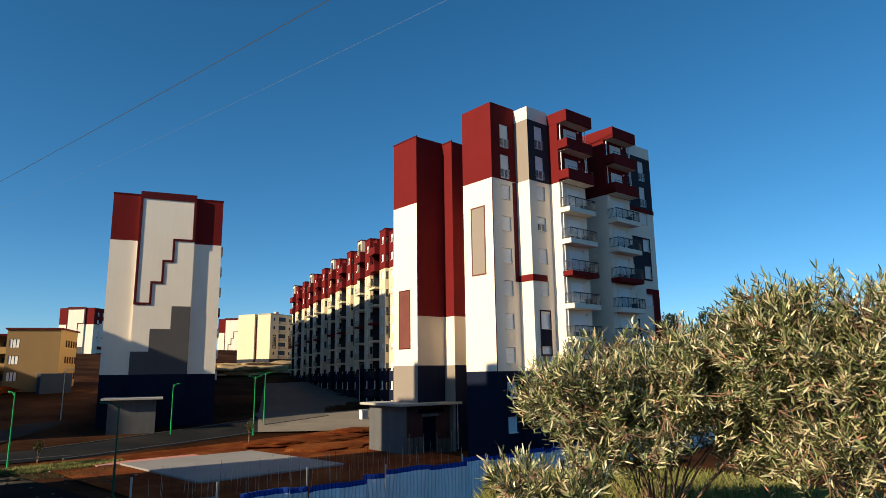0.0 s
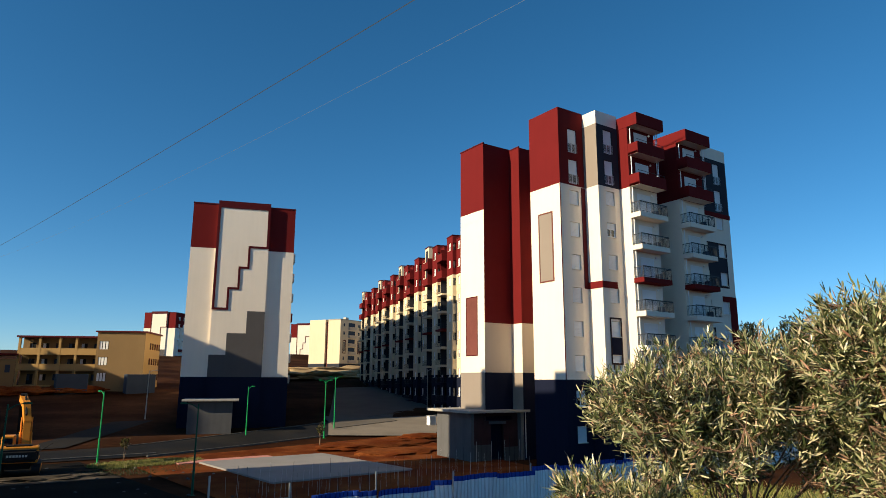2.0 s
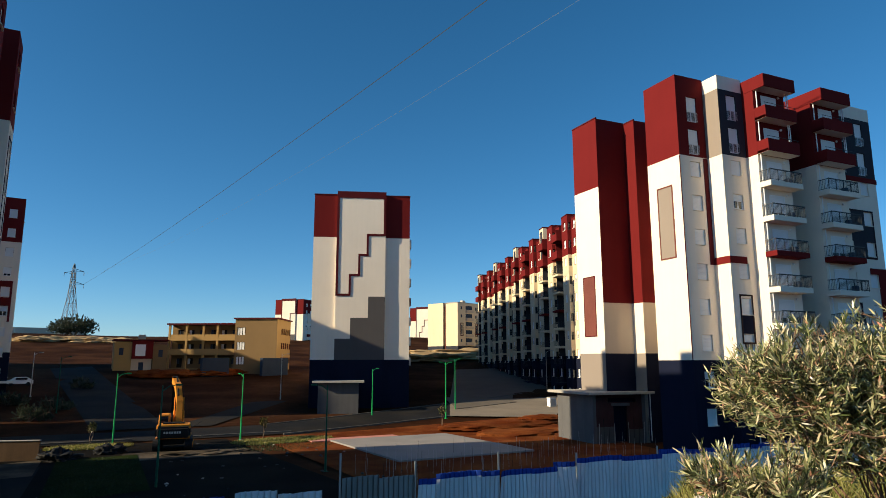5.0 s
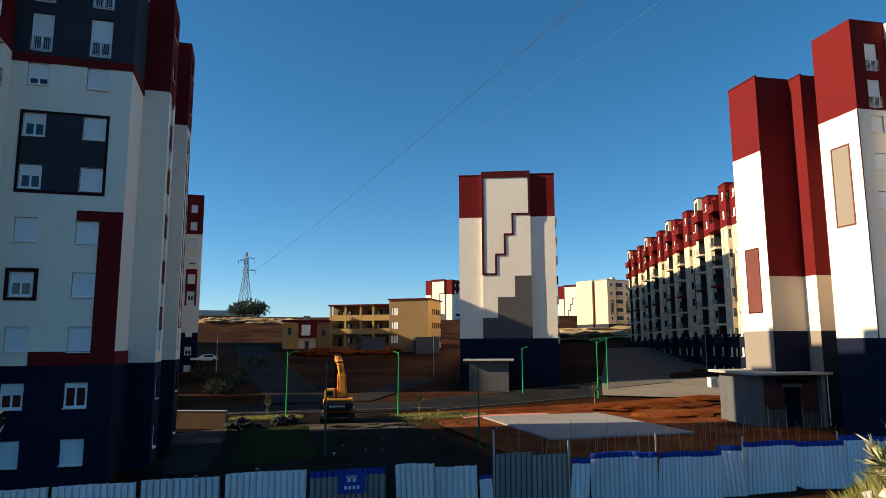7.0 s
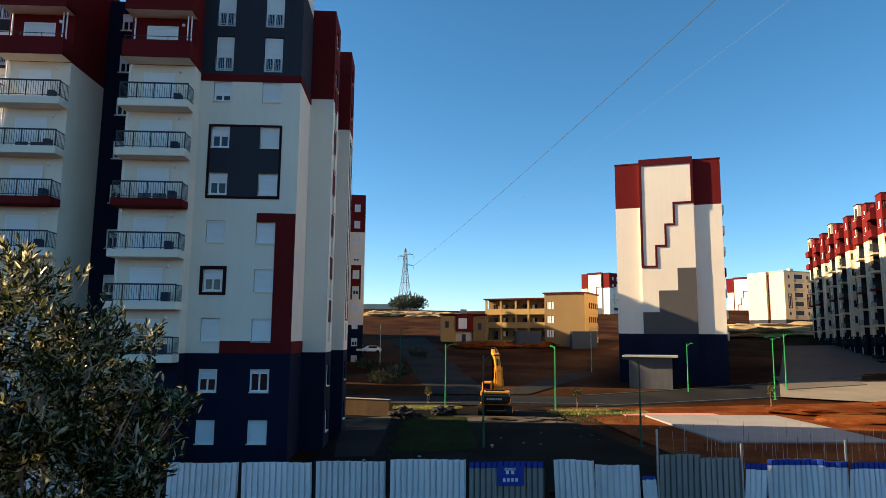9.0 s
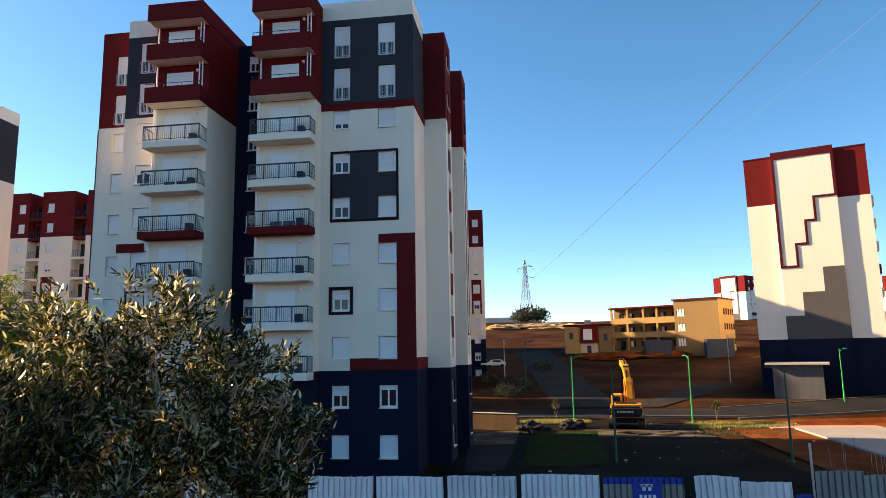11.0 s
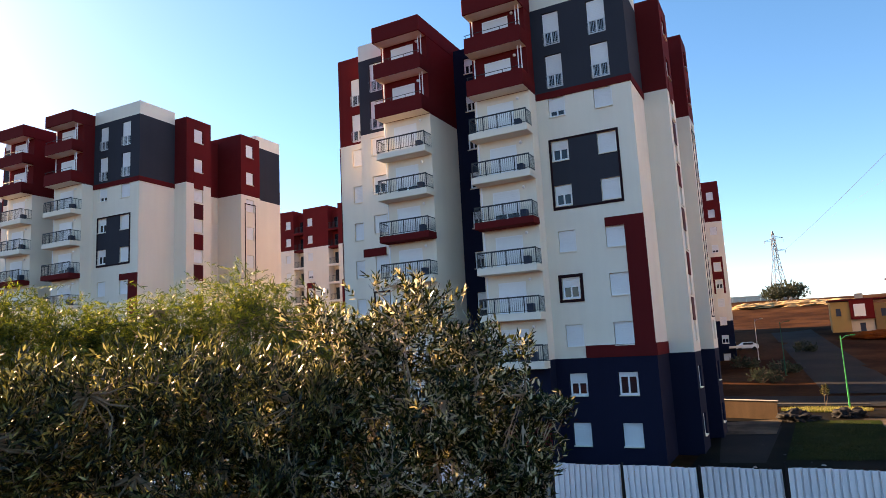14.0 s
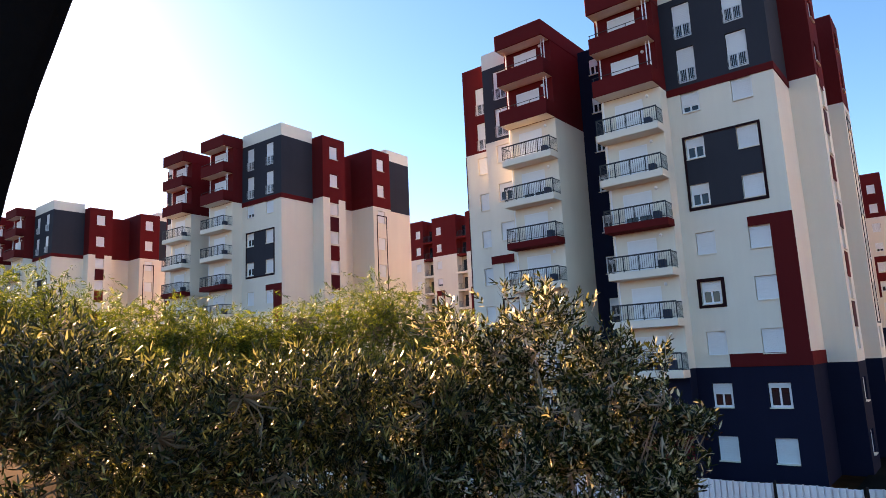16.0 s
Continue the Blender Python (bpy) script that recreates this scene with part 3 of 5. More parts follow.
def slope_flats(m):
    """A block on the slope, front to +x, its right end at y = 0: red top, columns of windows beside open loggias."""
    root = thing("apartment_building", "cream block of flats on the slope, red top floors, open loggias", "apartment building", "red and cream blocks of flats", m=m)
    Z1, Z2, H = 7.7, 24.4, 31.3
    for y1, plain in ((0.0, False), (-7.4, True), (-14.8, False)):
        kinds = {1: "half", 4: "half", 6: "low"}
        w = windows_on(root, "e", 0.0, y1 - 1.45, [(i * FLOOR + 0.96, 1.4, kinds.get(i, "shut")) for i in range(10)], 1.1)
        w += windows_on(root, "e", 0.0, y1 - 6.2, [(i * FLOOR + 0.96, 1.4, "shut") for i in range(10)], 1.1) if plain else []
        side = windows_on(root, "n", y1, -3.0, [(i * FLOOR + 0.96, 1.4, "shut") for i in range(10)], 1.1) if y1 == 0 else []
        mass(root, -12.0, 0.0, y1 - 2.9, y1, [(-3.0, Z1, NAVY), (Z1, Z2, WHITE), (Z2, H, RED)], {"e": [h for h in w if h[0] > y1 - 2.9], "n": side})
        for b in ((y1 - 2.35, y1 - 2.05, 12.2, 18.4), (y1 - 0.85, y1 - 0.55, 12.2, 18.4), (y1 - 2.05, y1 - 0.85, 14.6, 15.9), (y1 - 2.05, y1 - 0.85, 17.5, 18.4)):
            boxes("red_panel", RED, root, (0.0, 0.03, *b), label="dark red panel beside the windows")
        mass(root, -12.0, -1.4, y1 - 5.0, y1 - 2.9, [(-3.0, Z1, NAVY), (Z1, Z2, BEIGE), (Z2, H - 0.6, RED)], {}, sides="ew")
        for i in range(10):
            z = i * FLOOR
            boxes("balcony_slab", RED if i >= 8 else WHITE, root, (-1.4, -0.02, y1 - 5.0, y1 - 2.905, z - 0.25, z + 0.1))
            boxes("window", GLASS, root, (-1.4, -1.36, y1 - 4.6, y1 - 3.3, z + 0.12, z + 2.2))
            bm = bmesh.new()
            bar_plate(bm, "x", -0.06, y1 - 4.95, y1 - 2.95, z + 0.1, z + 1.1, 0.3, 0.04)
            part("railing", bm, METAL, root)
        mass(root, -12.0, 0.0, y1 - 7.4, y1 - 5.0, [(-3.0, Z1, NAVY), (Z1, Z2, WHITE), (Z2, H, RED)], {"e": [h for h in w if h[0] < y1 - 5.0]})
    boxes("porch", WHITE, root, (0.0, 2.0, -1.0, 0.8, 3.2, 3.5), label="white porch roof")
    return root


slope = slope_flats(pose(-118.7, -8.6, 1.5, 0, 0, 4.0))
copy_thing(slope, pose(-88.1, -62.4, 0.8))


def street_flats(m):
    """A block along the street, front to +x, 20 m long: stair tower, bays that stand proud, deep balconies between them."""
    root = thing("apartment_building", "row block with stepped cream bays and red top floors", "apartment building", "red and cream blocks of flats", m=m)
    Z1, Z2 = 7.4, 23.9
    # white stair tower with a slate panel at its top
    mass(root, -14.0, 0.9, 0.0, 2.4, [(-4.0, Z1, NAVY), (Z1, 31.6, STREETCREAM)], {})
    boxes("panel", SLATE, root, (0.9, 0.93, 0.5, 1.9, 24.0, 31.0))
    boxes("coping", MAROON, root, (-14.0, 1.0, -0.05, 2.45, 31.6, 31.75))
    for x1, y0, y1, top in ((1.3, 6.0, 9.0, 30.6), (0.7, 9.0, 11.2, 30.0), (1.5, 15.0, 18.0, 30.6), (0.8, 18.0, 20.4, 30.0)):
        kinds = ["shut" if (i + int(y0)) % 3 else "half" for i in range(10)]
        w = windows_on(root, "e", x1, (y0 + y1) / 2, [(i * FLOOR + 0.96, 1.4, kinds[i]) for i in range(10)], 1.05)
        side = [(x1 - 0.62, x1 - 0.14, i * FLOOR + 0.9, i * FLOOR + 2.2) for i in range(1, 10)]
        mass(root, -14.0, x1, y0, y1, [(-4.0, Z1, NAVY), (Z1, Z2, STREETCREAM), (Z2, top, RED)], {"e": w, "n": side})
        for a0, a1, z0, z1 in side:
            boxes("window", GLASS, root, (a0, a1, y1 - 0.16, y1 - 0.12, z0, z1))
        boxes("coping", MAROON, root, (-14.0, x1 + 0.08, y0 - 0.04, y1 + 0.04, top, top + 0.14))
        if y0 in (9.0, 18.0):
            boxes("dark_strip", SLATE, root, (x1, x1 + 0.05, y0 + 0.05, y0 + 0.45, 12.2, 19.6), label="slate strip beside the windows")
    for y0, y1, xw, xf in ((2.4, 6.0, -0.6, 2.1), (11.2, 15.0, -0.6, 2.3)):
        # walls darker than the cream bays, shade between the bays is painted in
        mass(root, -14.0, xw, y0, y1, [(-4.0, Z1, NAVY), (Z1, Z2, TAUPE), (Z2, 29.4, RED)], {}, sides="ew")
        boxes("side_wall", SLATE, root, (xw, xf - 0.9, y0 + 0.02, y0 + 0.14, Z1, Z2), label="side wall added in slate for the shade inside the loggias")
        boxes("side_wall", RED, root, (xw, xf - 0.9, y0 + 0.02, y0 + 0.14, Z2, 29.4))
        for i in range(1, 10):
            z = i * FLOOR
            paint = RED if i >= 8 or i == 5 else NAVY if z < Z1 else STREETCREAM
            boxes("window", GLASS, root, (xw, xw + 0.04, y0 + 0.7, y1 - 0.9, z + 0.1, z + 2.2))
            boxes("balcony_slab", paint, root, (xw - 0.05, xf, y0 + 0.02, y1 - 0.4, z - 0.32, z))
            if i >= 8:
                boxes("parapet", RED, root, (xf - 0.14, xf + 0.01, y0 + 0.02, y1 - 0.4, z + 0.002, z + 0.95), (xw, xf - 0.15, y0 + 0.02, y0 + 0.16, z + 0.002, z + 0.95), (xw, xf - 0.15, y1 - 0.54, y1 - 0.4, z + 0.002, z + 0.95))
            else:
                bm = bmesh.new()
                bar_plate(bm, "x", xf - 0.04, y0 + 0.05, y1 - 0.45, z + 0.002, z + 0.95, 0.3, 0.04)
                bar_plate(bm, "y", y1 - 0.42, xw, xf - 0.06, z + 0.002, z + 0.95, 0.3, 0.04)
                part("railing", bm, METAL, root)
    return root


far_tower = thing("apartment_building", "plain cream tower at the end of the street", "apartment building", m=pose(-178.5, 119.0, 5.0, 0, 0, 20))
mass(far_tower, -4.0, 0.0, 0.0, 10.0, [(-4, 7.5, SLATE), (7.5, 24.9, STREETCREAM)], {})


def corner_flats(m):
    """Five storeys on a dark base; sunny end wall to -y, front with loggias to +x."""
    root = thing("apartment_building", "distant five-storey cream block with dark loggias", "apartment building", m=m)
    mass(root, -13.0, -6.1, -0.4, 14.0, [(-5.0, 1.9, SLATE), (1.9, 16.4, STREETCREAM)], {})
    mass(root, -5.2, 0.0, 0.0, 16.5, [(-5.0, 1.9, SLATE), (1.9, 16.2, STREETCREAM)], {})
    boxes("recess", BRICKRED, root, (-6.1, -5.2, 0.3, 2.0, -5.0, 15.6), label="reddish wall set back between the two parts")
    for i in range(5):
        z = 2.3 + i * 2.72
        # flat dark panel on the wall in place of the shaded opening
        boxes("loggia", DARKBOX, root, (0.0, 0.06, 4.2, 7.6, z + 0.9, z + 2.2))
        boxes("balcony", BEIGE, root, (0.0, 0.7, 4.1, 7.7, z - 0.1, z + 0.75))
        for yv in (1.6, 9.4, 13.2):
            if yv != 13.2 and i in (1, 2):
                continue
            boxes("window", DARKBOX, root, (0.0, 0.05, yv, yv + 0.7, z + 0.9, z + 1.9))
    for yv in (1.4, 9.2):
        ring_frame("panel_frame", MAROON, root, "x", 0.0, 1, yv, yv + 1.5, 5.2, 9.6, 0.25, 0.08)
        boxes("window", DARKBOX, root, (0.0, 0.05, yv + 0.5, yv + 1.0, 5.9, 8.9))
    boxes("coping", CONCRETE, root, (-5.3, 0.15, -0.15, 16.6, 16.2, 16.45))
    boxes("chimney", BEIGE, root, (-3.0, -2.0, 5.0, 6.5, 16.45, 17.4))
    return root


corner_flats(pose(-190.2, 110.5, 11.2, 0, 0, 20))
street_dir = Vector((-0.935, 0.354, 0))
first = street_flats(pose(-100.1, 77.57, 1.2, 0, 0, -110.7))
for k in range(1, 4):                       # a row along the street
    p = Vector((-100.1, 77.57, 0)) + street_dir * (20.6 * k)
    copy_thing(first, pose(p.x, p.y, 1.2 - 0.3 * k, 0, 0, -110.7))


def staircase_flats(m, label, side_top, depth=26.0):
    """A block whose end wall carries a stair-shaped painted line. End wall to +x, 14.7 m wide from y = 0, long sides along -x."""
    root = thing("apartment_building", label, "apartment building", "red and cream blocks of flats", m=m)
    W, L = 14.3, depth
    a, b = 3.45, 10.65
    side = []
    for x in (-3, -6.5, -10, -13.5, -17, -20.5, -24):
        side += windows_on(root, "n", W, x, [(i * FLOOR + 0.9, 1.4, "half" if (i + int(x)) % 3 == 0 else "shut") for i in range(10)], 1.3)
    zones = [(-4.0, 6.6, NAVY), (6.6, 24.63, WHITE), (24.63, 31.1, {"n": side_top, "*": RED})]
    mass(root, -L, 0.0, 0.0, W, zones, {"n": side})
    mass(root, -1.0, 0.45, a, b, [(-4.0, 6.6, NAVY), (6.6, 31.5, WHITE)], {}, sides="nse")
    for i in range(2, 9):
        for x in (-4.7, -15.2):
            boxes("balcony", WHITE if i != 5 else RED, root, (x - 1.2, x + 1.2, W, W + 0.5, i * FLOOR - 0.3, i * FLOOR + 0.9))
    e = 0.45
    # grey painted steps, each one storey high
    boxes("grey_panel", GREY, root, (e, e + 0.02, 8.2, b, 6.6, 15.75), label="grey painted steps")
    boxes("grey_panel", GREY, root, (e, e + 0.02, 5.65, 8.2, 6.6, 12.62))
    boxes("grey_panel", GREY, root, (e, e + 0.02, a, 5.65, 6.6, 9.6))
    # raised maroon line that climbs in steps
    t = 0.30
    z = (15.85, 18.78, 21.8, 24.85)
    ys = (a, 5.62, 6.95, 8.15, b)
    bars = [(e, e + 0.09, a - 0.04, a + t, z[0], 30.6), (e, e + 0.09, a - 0.04, b + 0.04, 30.6, 31.6), (e, e + 0.09, b - t, b + 0.04, z[3], 30.6)]
    for k in range(3):
        bars.append((e, e + 0.09, ys[k] + (t if k == 0 else 0), ys[k + 1], z[k], z[k] + t))
        bars.append((e, e + 0.09, ys[k + 1] - t, ys[k + 1], z[k] + t, z[k + 1] + (t if k < 2 else 0)))
    bars.append((e, e + 0.09, ys[3] - t, b - t, z[3], z[3] + t))
    boxes("stair_line", MAROON, root, *bars, label="raised maroon line climbing in steps")
    boxes("coping", MAROON, root, (-L - 0.05, 0.06, -0.06, 0.2, 31.1, 31.25), (-0.2, 0.06, 0.2, W - 0.2, 31.1, 31.25), (-L - 0.05, 0.06, W - 0.2, W + 0.06, 31.1, 31.25))
    boxes("roof", CONCRETE, root, (-L + 0.3, -0.4, 0.4, W - 0.4, 30.0, 30.3))
    return root


# end wall between (-93.4, 29.6) and (-88.0, 43.2)
stairs = staircase_flats(pose(-93.4, 29.6, 1.4, 0, 0, -21.9), "ten-storey block with a stair-shaped line on its end wall", RED, 88.0)
copy_thing(stairs, pose(-295.1, 77.0, 4.3, 0, 0, -48))
copy_thing(stairs, pose(-302.0, 147.5, 3.8, 0, 0, -50))


def on_ground(az, r):
    """A place r metres off at an azimuth, on the ground."""
    x, y = -r * math.sin(radians(az)), r * math.cos(radians(az))
    return x, y, ground_z(x, y)


# ---- roads, slab, soil ----
TRACKSOIL = material("pale_trodden_soil", (0.10, 0.078, 0.055), 0.95, 0.45, 0.5, 0.35, 3, 0.9, tint=(0.03, 0.023, 0.016))
STAINEDTAN = material("stained_tan_render", (0.115, 0.072, 0.042), 0.9, 0.3, 0.8, 0.15, 12, 0.3, streak=0.2)
# dust lighter than the shaded street's, sunlight on it is in the colour
SANDDUST = material("sun_pale_dust", (0.21, 0.178, 0.142), 0.95, 0.25, 0.3, 0.15, 8, 0.5)
draped("road", ASPHALT, ((-74.0, -40), (-81.5, -40), (-79.5, 20), (-72.5, 20)), "worn dark asphalt road across the yard", "road", 0.02)
draped("road", ASPHALT, ((-72.5, 20.02), (-79.5, 20.02), (-92.0, 66), (-80.0, 66)), "worn dark asphalt road across the yard", "road", 0.02)
draped("road", ASPHALT, ((-81.8, 2.2), (-81.5, 9.9), (-183, 3.2), (-182.4, -5.5)), "asphalt road climbing the hill", "road", 0.012)
draped("road", ASPHALT, ((-81.5, 10.1), (-81.3, 14.4), (-104, 30.8), (-117, 33.6)), "asphalt road climbing past the stair-painted block", "road", 0.012)
draped("road", DUSTY, ((-88.9, 50.1), (-84.4, 70.5), (-138.4, 95.2), (-141.3, 81.2)), "dusty concrete street between the blocks", "road", 0.03)
draped("dusty_ground", SANDDUST, ((-75.4, 42.6), (-67.6, 53.2), (-84.2, 70.4), (-88.6, 50.0)), "dusty ground paled for the sun where the street meets the road", "ground", 0.14)
draped("yard", MUD, ((-33, -6), (-71, -6), (-71, 14), (-33, 16)), "trodden yard with wheel ruts, darkened for its shade", "yard", 0.012)
draped("pavement", ASPHALT, ((-42.0, -4.6), (-42.5, -2.2), (-58.3, -1.6), (-57.7, -5.9)), "worn grey concrete apron beside the flats", "pavement", 0.03)
# lawn green lowered, the flats' shade is part of the colour
LAWN = material("shade_dark_short_grass", (0.010, 0.020, 0.004), 0.95, 0.4, 0.5, 0.35, 6, 0.8, tint=(0.018, 0.026, 0.006), spec=0.02)
draped("lawn", LAWN, ((-43.5, -1.2), (-61.6, -0.6), (-62.2, 5.2), (-44.6, 4.6)), "short grass beside the flats, darkened for its shade", "lawn", 0.05)
draped("traffic_island", DUSTY, ((-80.5, 46.5), (-82.5, 58.0), (-86.8, 59.2), (-93.0, 51.6)), "pale dusty traffic island with a raised edge", "traffic island", 0.06, thick=0.16)
draped("dusty_ground", TRACKSOIL, ((-53.0, -5.6), (-59.9, -6.0), (-62.6, -1.6), (-53.8, -1.9)), "pale trodden soil and rubble beside the flats", "ground", 0.07)
draped("dusty_ground", TRACKSOIL, ((-58.5, 3.6), (-58.0, 14.5), (-62.6, 14.0), (-63.5, 4.2)), "dusty trodden ground round the digger", "ground", 0.022)
draped("red_soil", REDSOIL, ((-34, 17), (-71, 17), (-71, 52), (-37, 44)), "bare red soil round the concrete slab", "soil", 0.016)
bm = bmesh.new()
box(bm, -63.4, -47.6, 22.4, 35.2, -0.2, 0.16)
bevelled(bm, 0.03)
tagged(new("concrete_slab", mesh_of("concrete_slab", bm, SLAB)), "pale concrete slab poured on red soil", "slab", kind="structure")
bm = bmesh.new()
box(bm, -65.4, -63.45, 20.6, 30.0, -0.2, 0.10)
tagged(new("paving_strip", mesh_of("paving_strip", bm, PINK)), "pink faded paving beside the slab", "paving", kind="structure")
for side, (ax, ay), (bx, by) in ((0, (-72.3, 20.3), (-79.8, 66.0)), (1, (-79.7, 20.3), (-92.2, 66.0))):   # kerbs along the road past the slab
    n = 30
    run = math.hypot(bx - ax, by - ay) / n
    bm = bmesh.new()
    box(bm, -0.12, 0.12, 0, run + 0.012, -0.3, 0.08)
    kerb_me = mesh_of("kerb", bm, KERB)
    for k in range(n):
        x, yv = ax + (bx - ax) * k / n, ay + (by - ay) * k / n
        tagged(new("kerb", kerb_me), "grey concrete kerbstone beside the road", "kerb", "kerbstones along the road", "structure").matrix_basis = pose(x, yv, ground_z(x, yv) + 0.02, math.degrees(math.atan2(ground_z(ax + (bx - ax) * (k + 1) / n, ay + (by - ay) * (k + 1) / n) - ground_z(x, yv), run)), 0, math.degrees(math.atan2(ax - bx, by - ay)))
for k in range(26):                       # kerbstones along the yard road
    y = -20 + k * 1.6
    if 4 < y < 9:
        continue
    bm = bmesh.new()
    box(bm, -73.9 + max(0, y - 20) * 0.02, -73.6 + max(0, y - 20) * 0.02, y, y + 1.57, -0.1, 0.20)
    bevelled(bm, 0.02)
    tagged(new("kerb", mesh_of("kerb", bm, KERB)), "grey concrete kerbstone beside the road", "kerb", "kerbstones along the road", "structure")


def heap(name, mat, x, y, rx, ry, h, label, category, seed, rough=0.35):
    """An uneven heap of loose stuff."""
    bm = bmesh.new()
    bmesh.ops.create_icosphere(bm, subdivisions=5, radius=1.0)
    z0 = ground_z(x, y)
    for v in bm.verts:
        n = noise.noise(v.co * 2.2 + Vector((seed, 0, 0))) * rough + noise.noise(v.co * 6 + Vector((0, seed, 0))) * rough * 0.35 + noise.noise(v.co * 15 + Vector((0, 0, seed))) * rough * 0.22
        v.co *= 1 + n
        v.co.z = max(v.co.z, -0.25)
    for v in bm.verts:
        v.co = Vector((x + v.co.x * rx, y + v.co.y * ry, z0 + v.co.z * h))
    return tagged(new(name, mesh_of(name, bm, mat, True)), label, category, kind="")


SANDY = material("sandy_spoil", (0.40, 0.28, 0.15), 0.95, 0.2, 0.25, 0.2, 3, 0.9)
heap("soil_mound", REDSOIL, -66.3, 44, 3.6, 8.0, 0.55, "broad heap of loose red soil", "soil heap", 1.0, 0.16)
heap("soil_mound", REDSOIL, -60.5, 42.5, 3.4, 5.0, 0.42, "low heap of loose red soil", "soil heap", 4.0, 0.16)
heap("soil_mound", REDSOIL, -68.5, 52.0, 2.2, 3.2, 0.40, "low heap of reddish soil", "soil heap", 9.0, 0.2)
heap("sand_mound", SANDY, -181, 106, 9, 18, 2.0, "sandy spoil heap before the far flats", "spoil heap", 2.0, 0.6)
heap("sand_mound", SANDY, -172, 93, 9, 14, 1.9, "sandy spoil heap before the far flats", "spoil heap", 6.0, 0.6)
heap("sand_mound", REDSOIL, -150, 16, 3, 7, 1.3, "sandy spoil heap before the ochre school", "spoil heap", 7.0)
heap("sand_mound", REDSOIL, -152, 27, 3, 6, 1.2, "sandy spoil heap before the ochre school", "spoil heap", 8.0)
heap("debris_mound", BLACK, -62.5, -0.5, 1.8, 1.3, 0.75, "dark heap of rubble and scrap", "rubble", 11.0, 0.6)
for k, (a, r, w) in enumerate(((88.4, 278, 9), (90.8, 284, 11), (92.6, 280, 8), (86.6, 276, 7))):
    hx, hy, _ = on_ground(a, r)
    heap("sand_mound", SANDY, hx, hy, 5, w, 1.5, "sandy spoil heap on the brow of the hill", "spoil heap", 20.0 + k, 0.6)
heap("debris_mound", BLACK, -64.5, 3.2, 1.0, 1.1, 0.7, "dark heap of rubble and scrap", "rubble", 13.0, 0.6)
heap("debris_mound", TRACKSOIL, -60.3, 10.0, 1.0, 3.2, 0.22, "low ridge of pale trodden soil beside the digger", "soil", 17.0, 0.7)


# ---- grass ----
def blades(name, mat, spots, label, seed, height=0.25, width=0.02):
    """Blades of grass over patches (x, y, rx, ry, count); one object, too many to count."""
    rng = np.random.default_rng(seed)
    verts, faces = [], []
    for x0, y0, rx, ry, n in spots:
        for _ in range(n):
            a, q = rng.uniform(0, 2 * math.pi), math.sqrt(rng.uniform())
            x, y = x0 + rx * q * math.cos(a), y0 + ry * q * math.sin(a)
            z = ground_z(x, y) - 0.03
            h, t, w = height * rng.uniform(0.5, 1.4), rng.uniform(0, 2 * math.pi), width * rng.uniform(0.6, 1.3)
            lx, ly = rng.normal(0, 0.35, 2) * h
            k = len(verts)
            dx, dy = w * math.cos(t), w * math.sin(t)
            verts += [(x - dx, y - dy, z), (x + dx, y + dy, z), (x + lx * 0.5 + dx * 0.6, y + ly * 0.5 + dy * 0.6, z + h * 0.6), (x + lx, y + ly, z + h)]
            faces += [(k, k + 1, k + 2), (k, k + 2, k + 3)]
    me = bpy.data.meshes.new(name)
    me.from_pydata(verts, [], faces)
    me.materials.append(mat)
    return tagged(new(name, me), label, "grass", kind="stuff")


# grass in two tones: dark for the shaded yard, yellow-green for sunlit ground
SHADEGRASS = leaf_material("shade_green_grass", [(0.009, 0.018, 0.003), (0.022, 0.038, 0.006), (0.045, 0.062, 0.015)], 0.7, 0.3)
DRYGRASS = leaf_material("dry_grass", [(0.10, 0.125, 0.018), (0.22, 0.22, 0.045), (0.36, 0.29, 0.12)], 0.7, 0.3)
blades("grass", SHADEGRASS, [(-62, 17, 3, 5, 1500), (-57.5, 2.2, 4.2, 2.6, 3000), (-52, 1.9, 5, 2.8, 3000), (-47, 1.7, 3.2, 2.7, 2400)], "green grass in the yard, darkened for its shade", 3, 0.13, 0.03)
blades("roadside_grass", DRYGRASS, [(-69.4, 1.8, 1.6, 3.6, 4500), (-66.2, 18.6, 2.2, 5.0, 6000)], "yellow-green grass beside the road", 4, 0.25, 0.05)
blades("bank_weeds", DRYGRASS, [(-12.5, 14.5, 3.5, 3.5, 5000), (-6.0, 10.0, 2.0, 2.0, 2500), (-10.2, 10.6, 1.5, 1.2, 2600), (-16, 15, 3, 3, 2600)], "dry weeds on the bank", 6, 0.26, 0.008)
blades("bank_grass", DRYGRASS, [(-4.2, 9.2, 2.6, 2.2, 9000), (-8, 11, 4, 4, 9000), (-2, 6, 2, 2, 5000), (-14, 14, 6, 6, 6000)], "dry yellow-green grass on the bank", 5, 0.16, 0.010)


# ---- corrugated site fence ----
fence = thing("site_fence", "corrugated metal site fence of white and blue sheets", "fence")
FX = -31.0


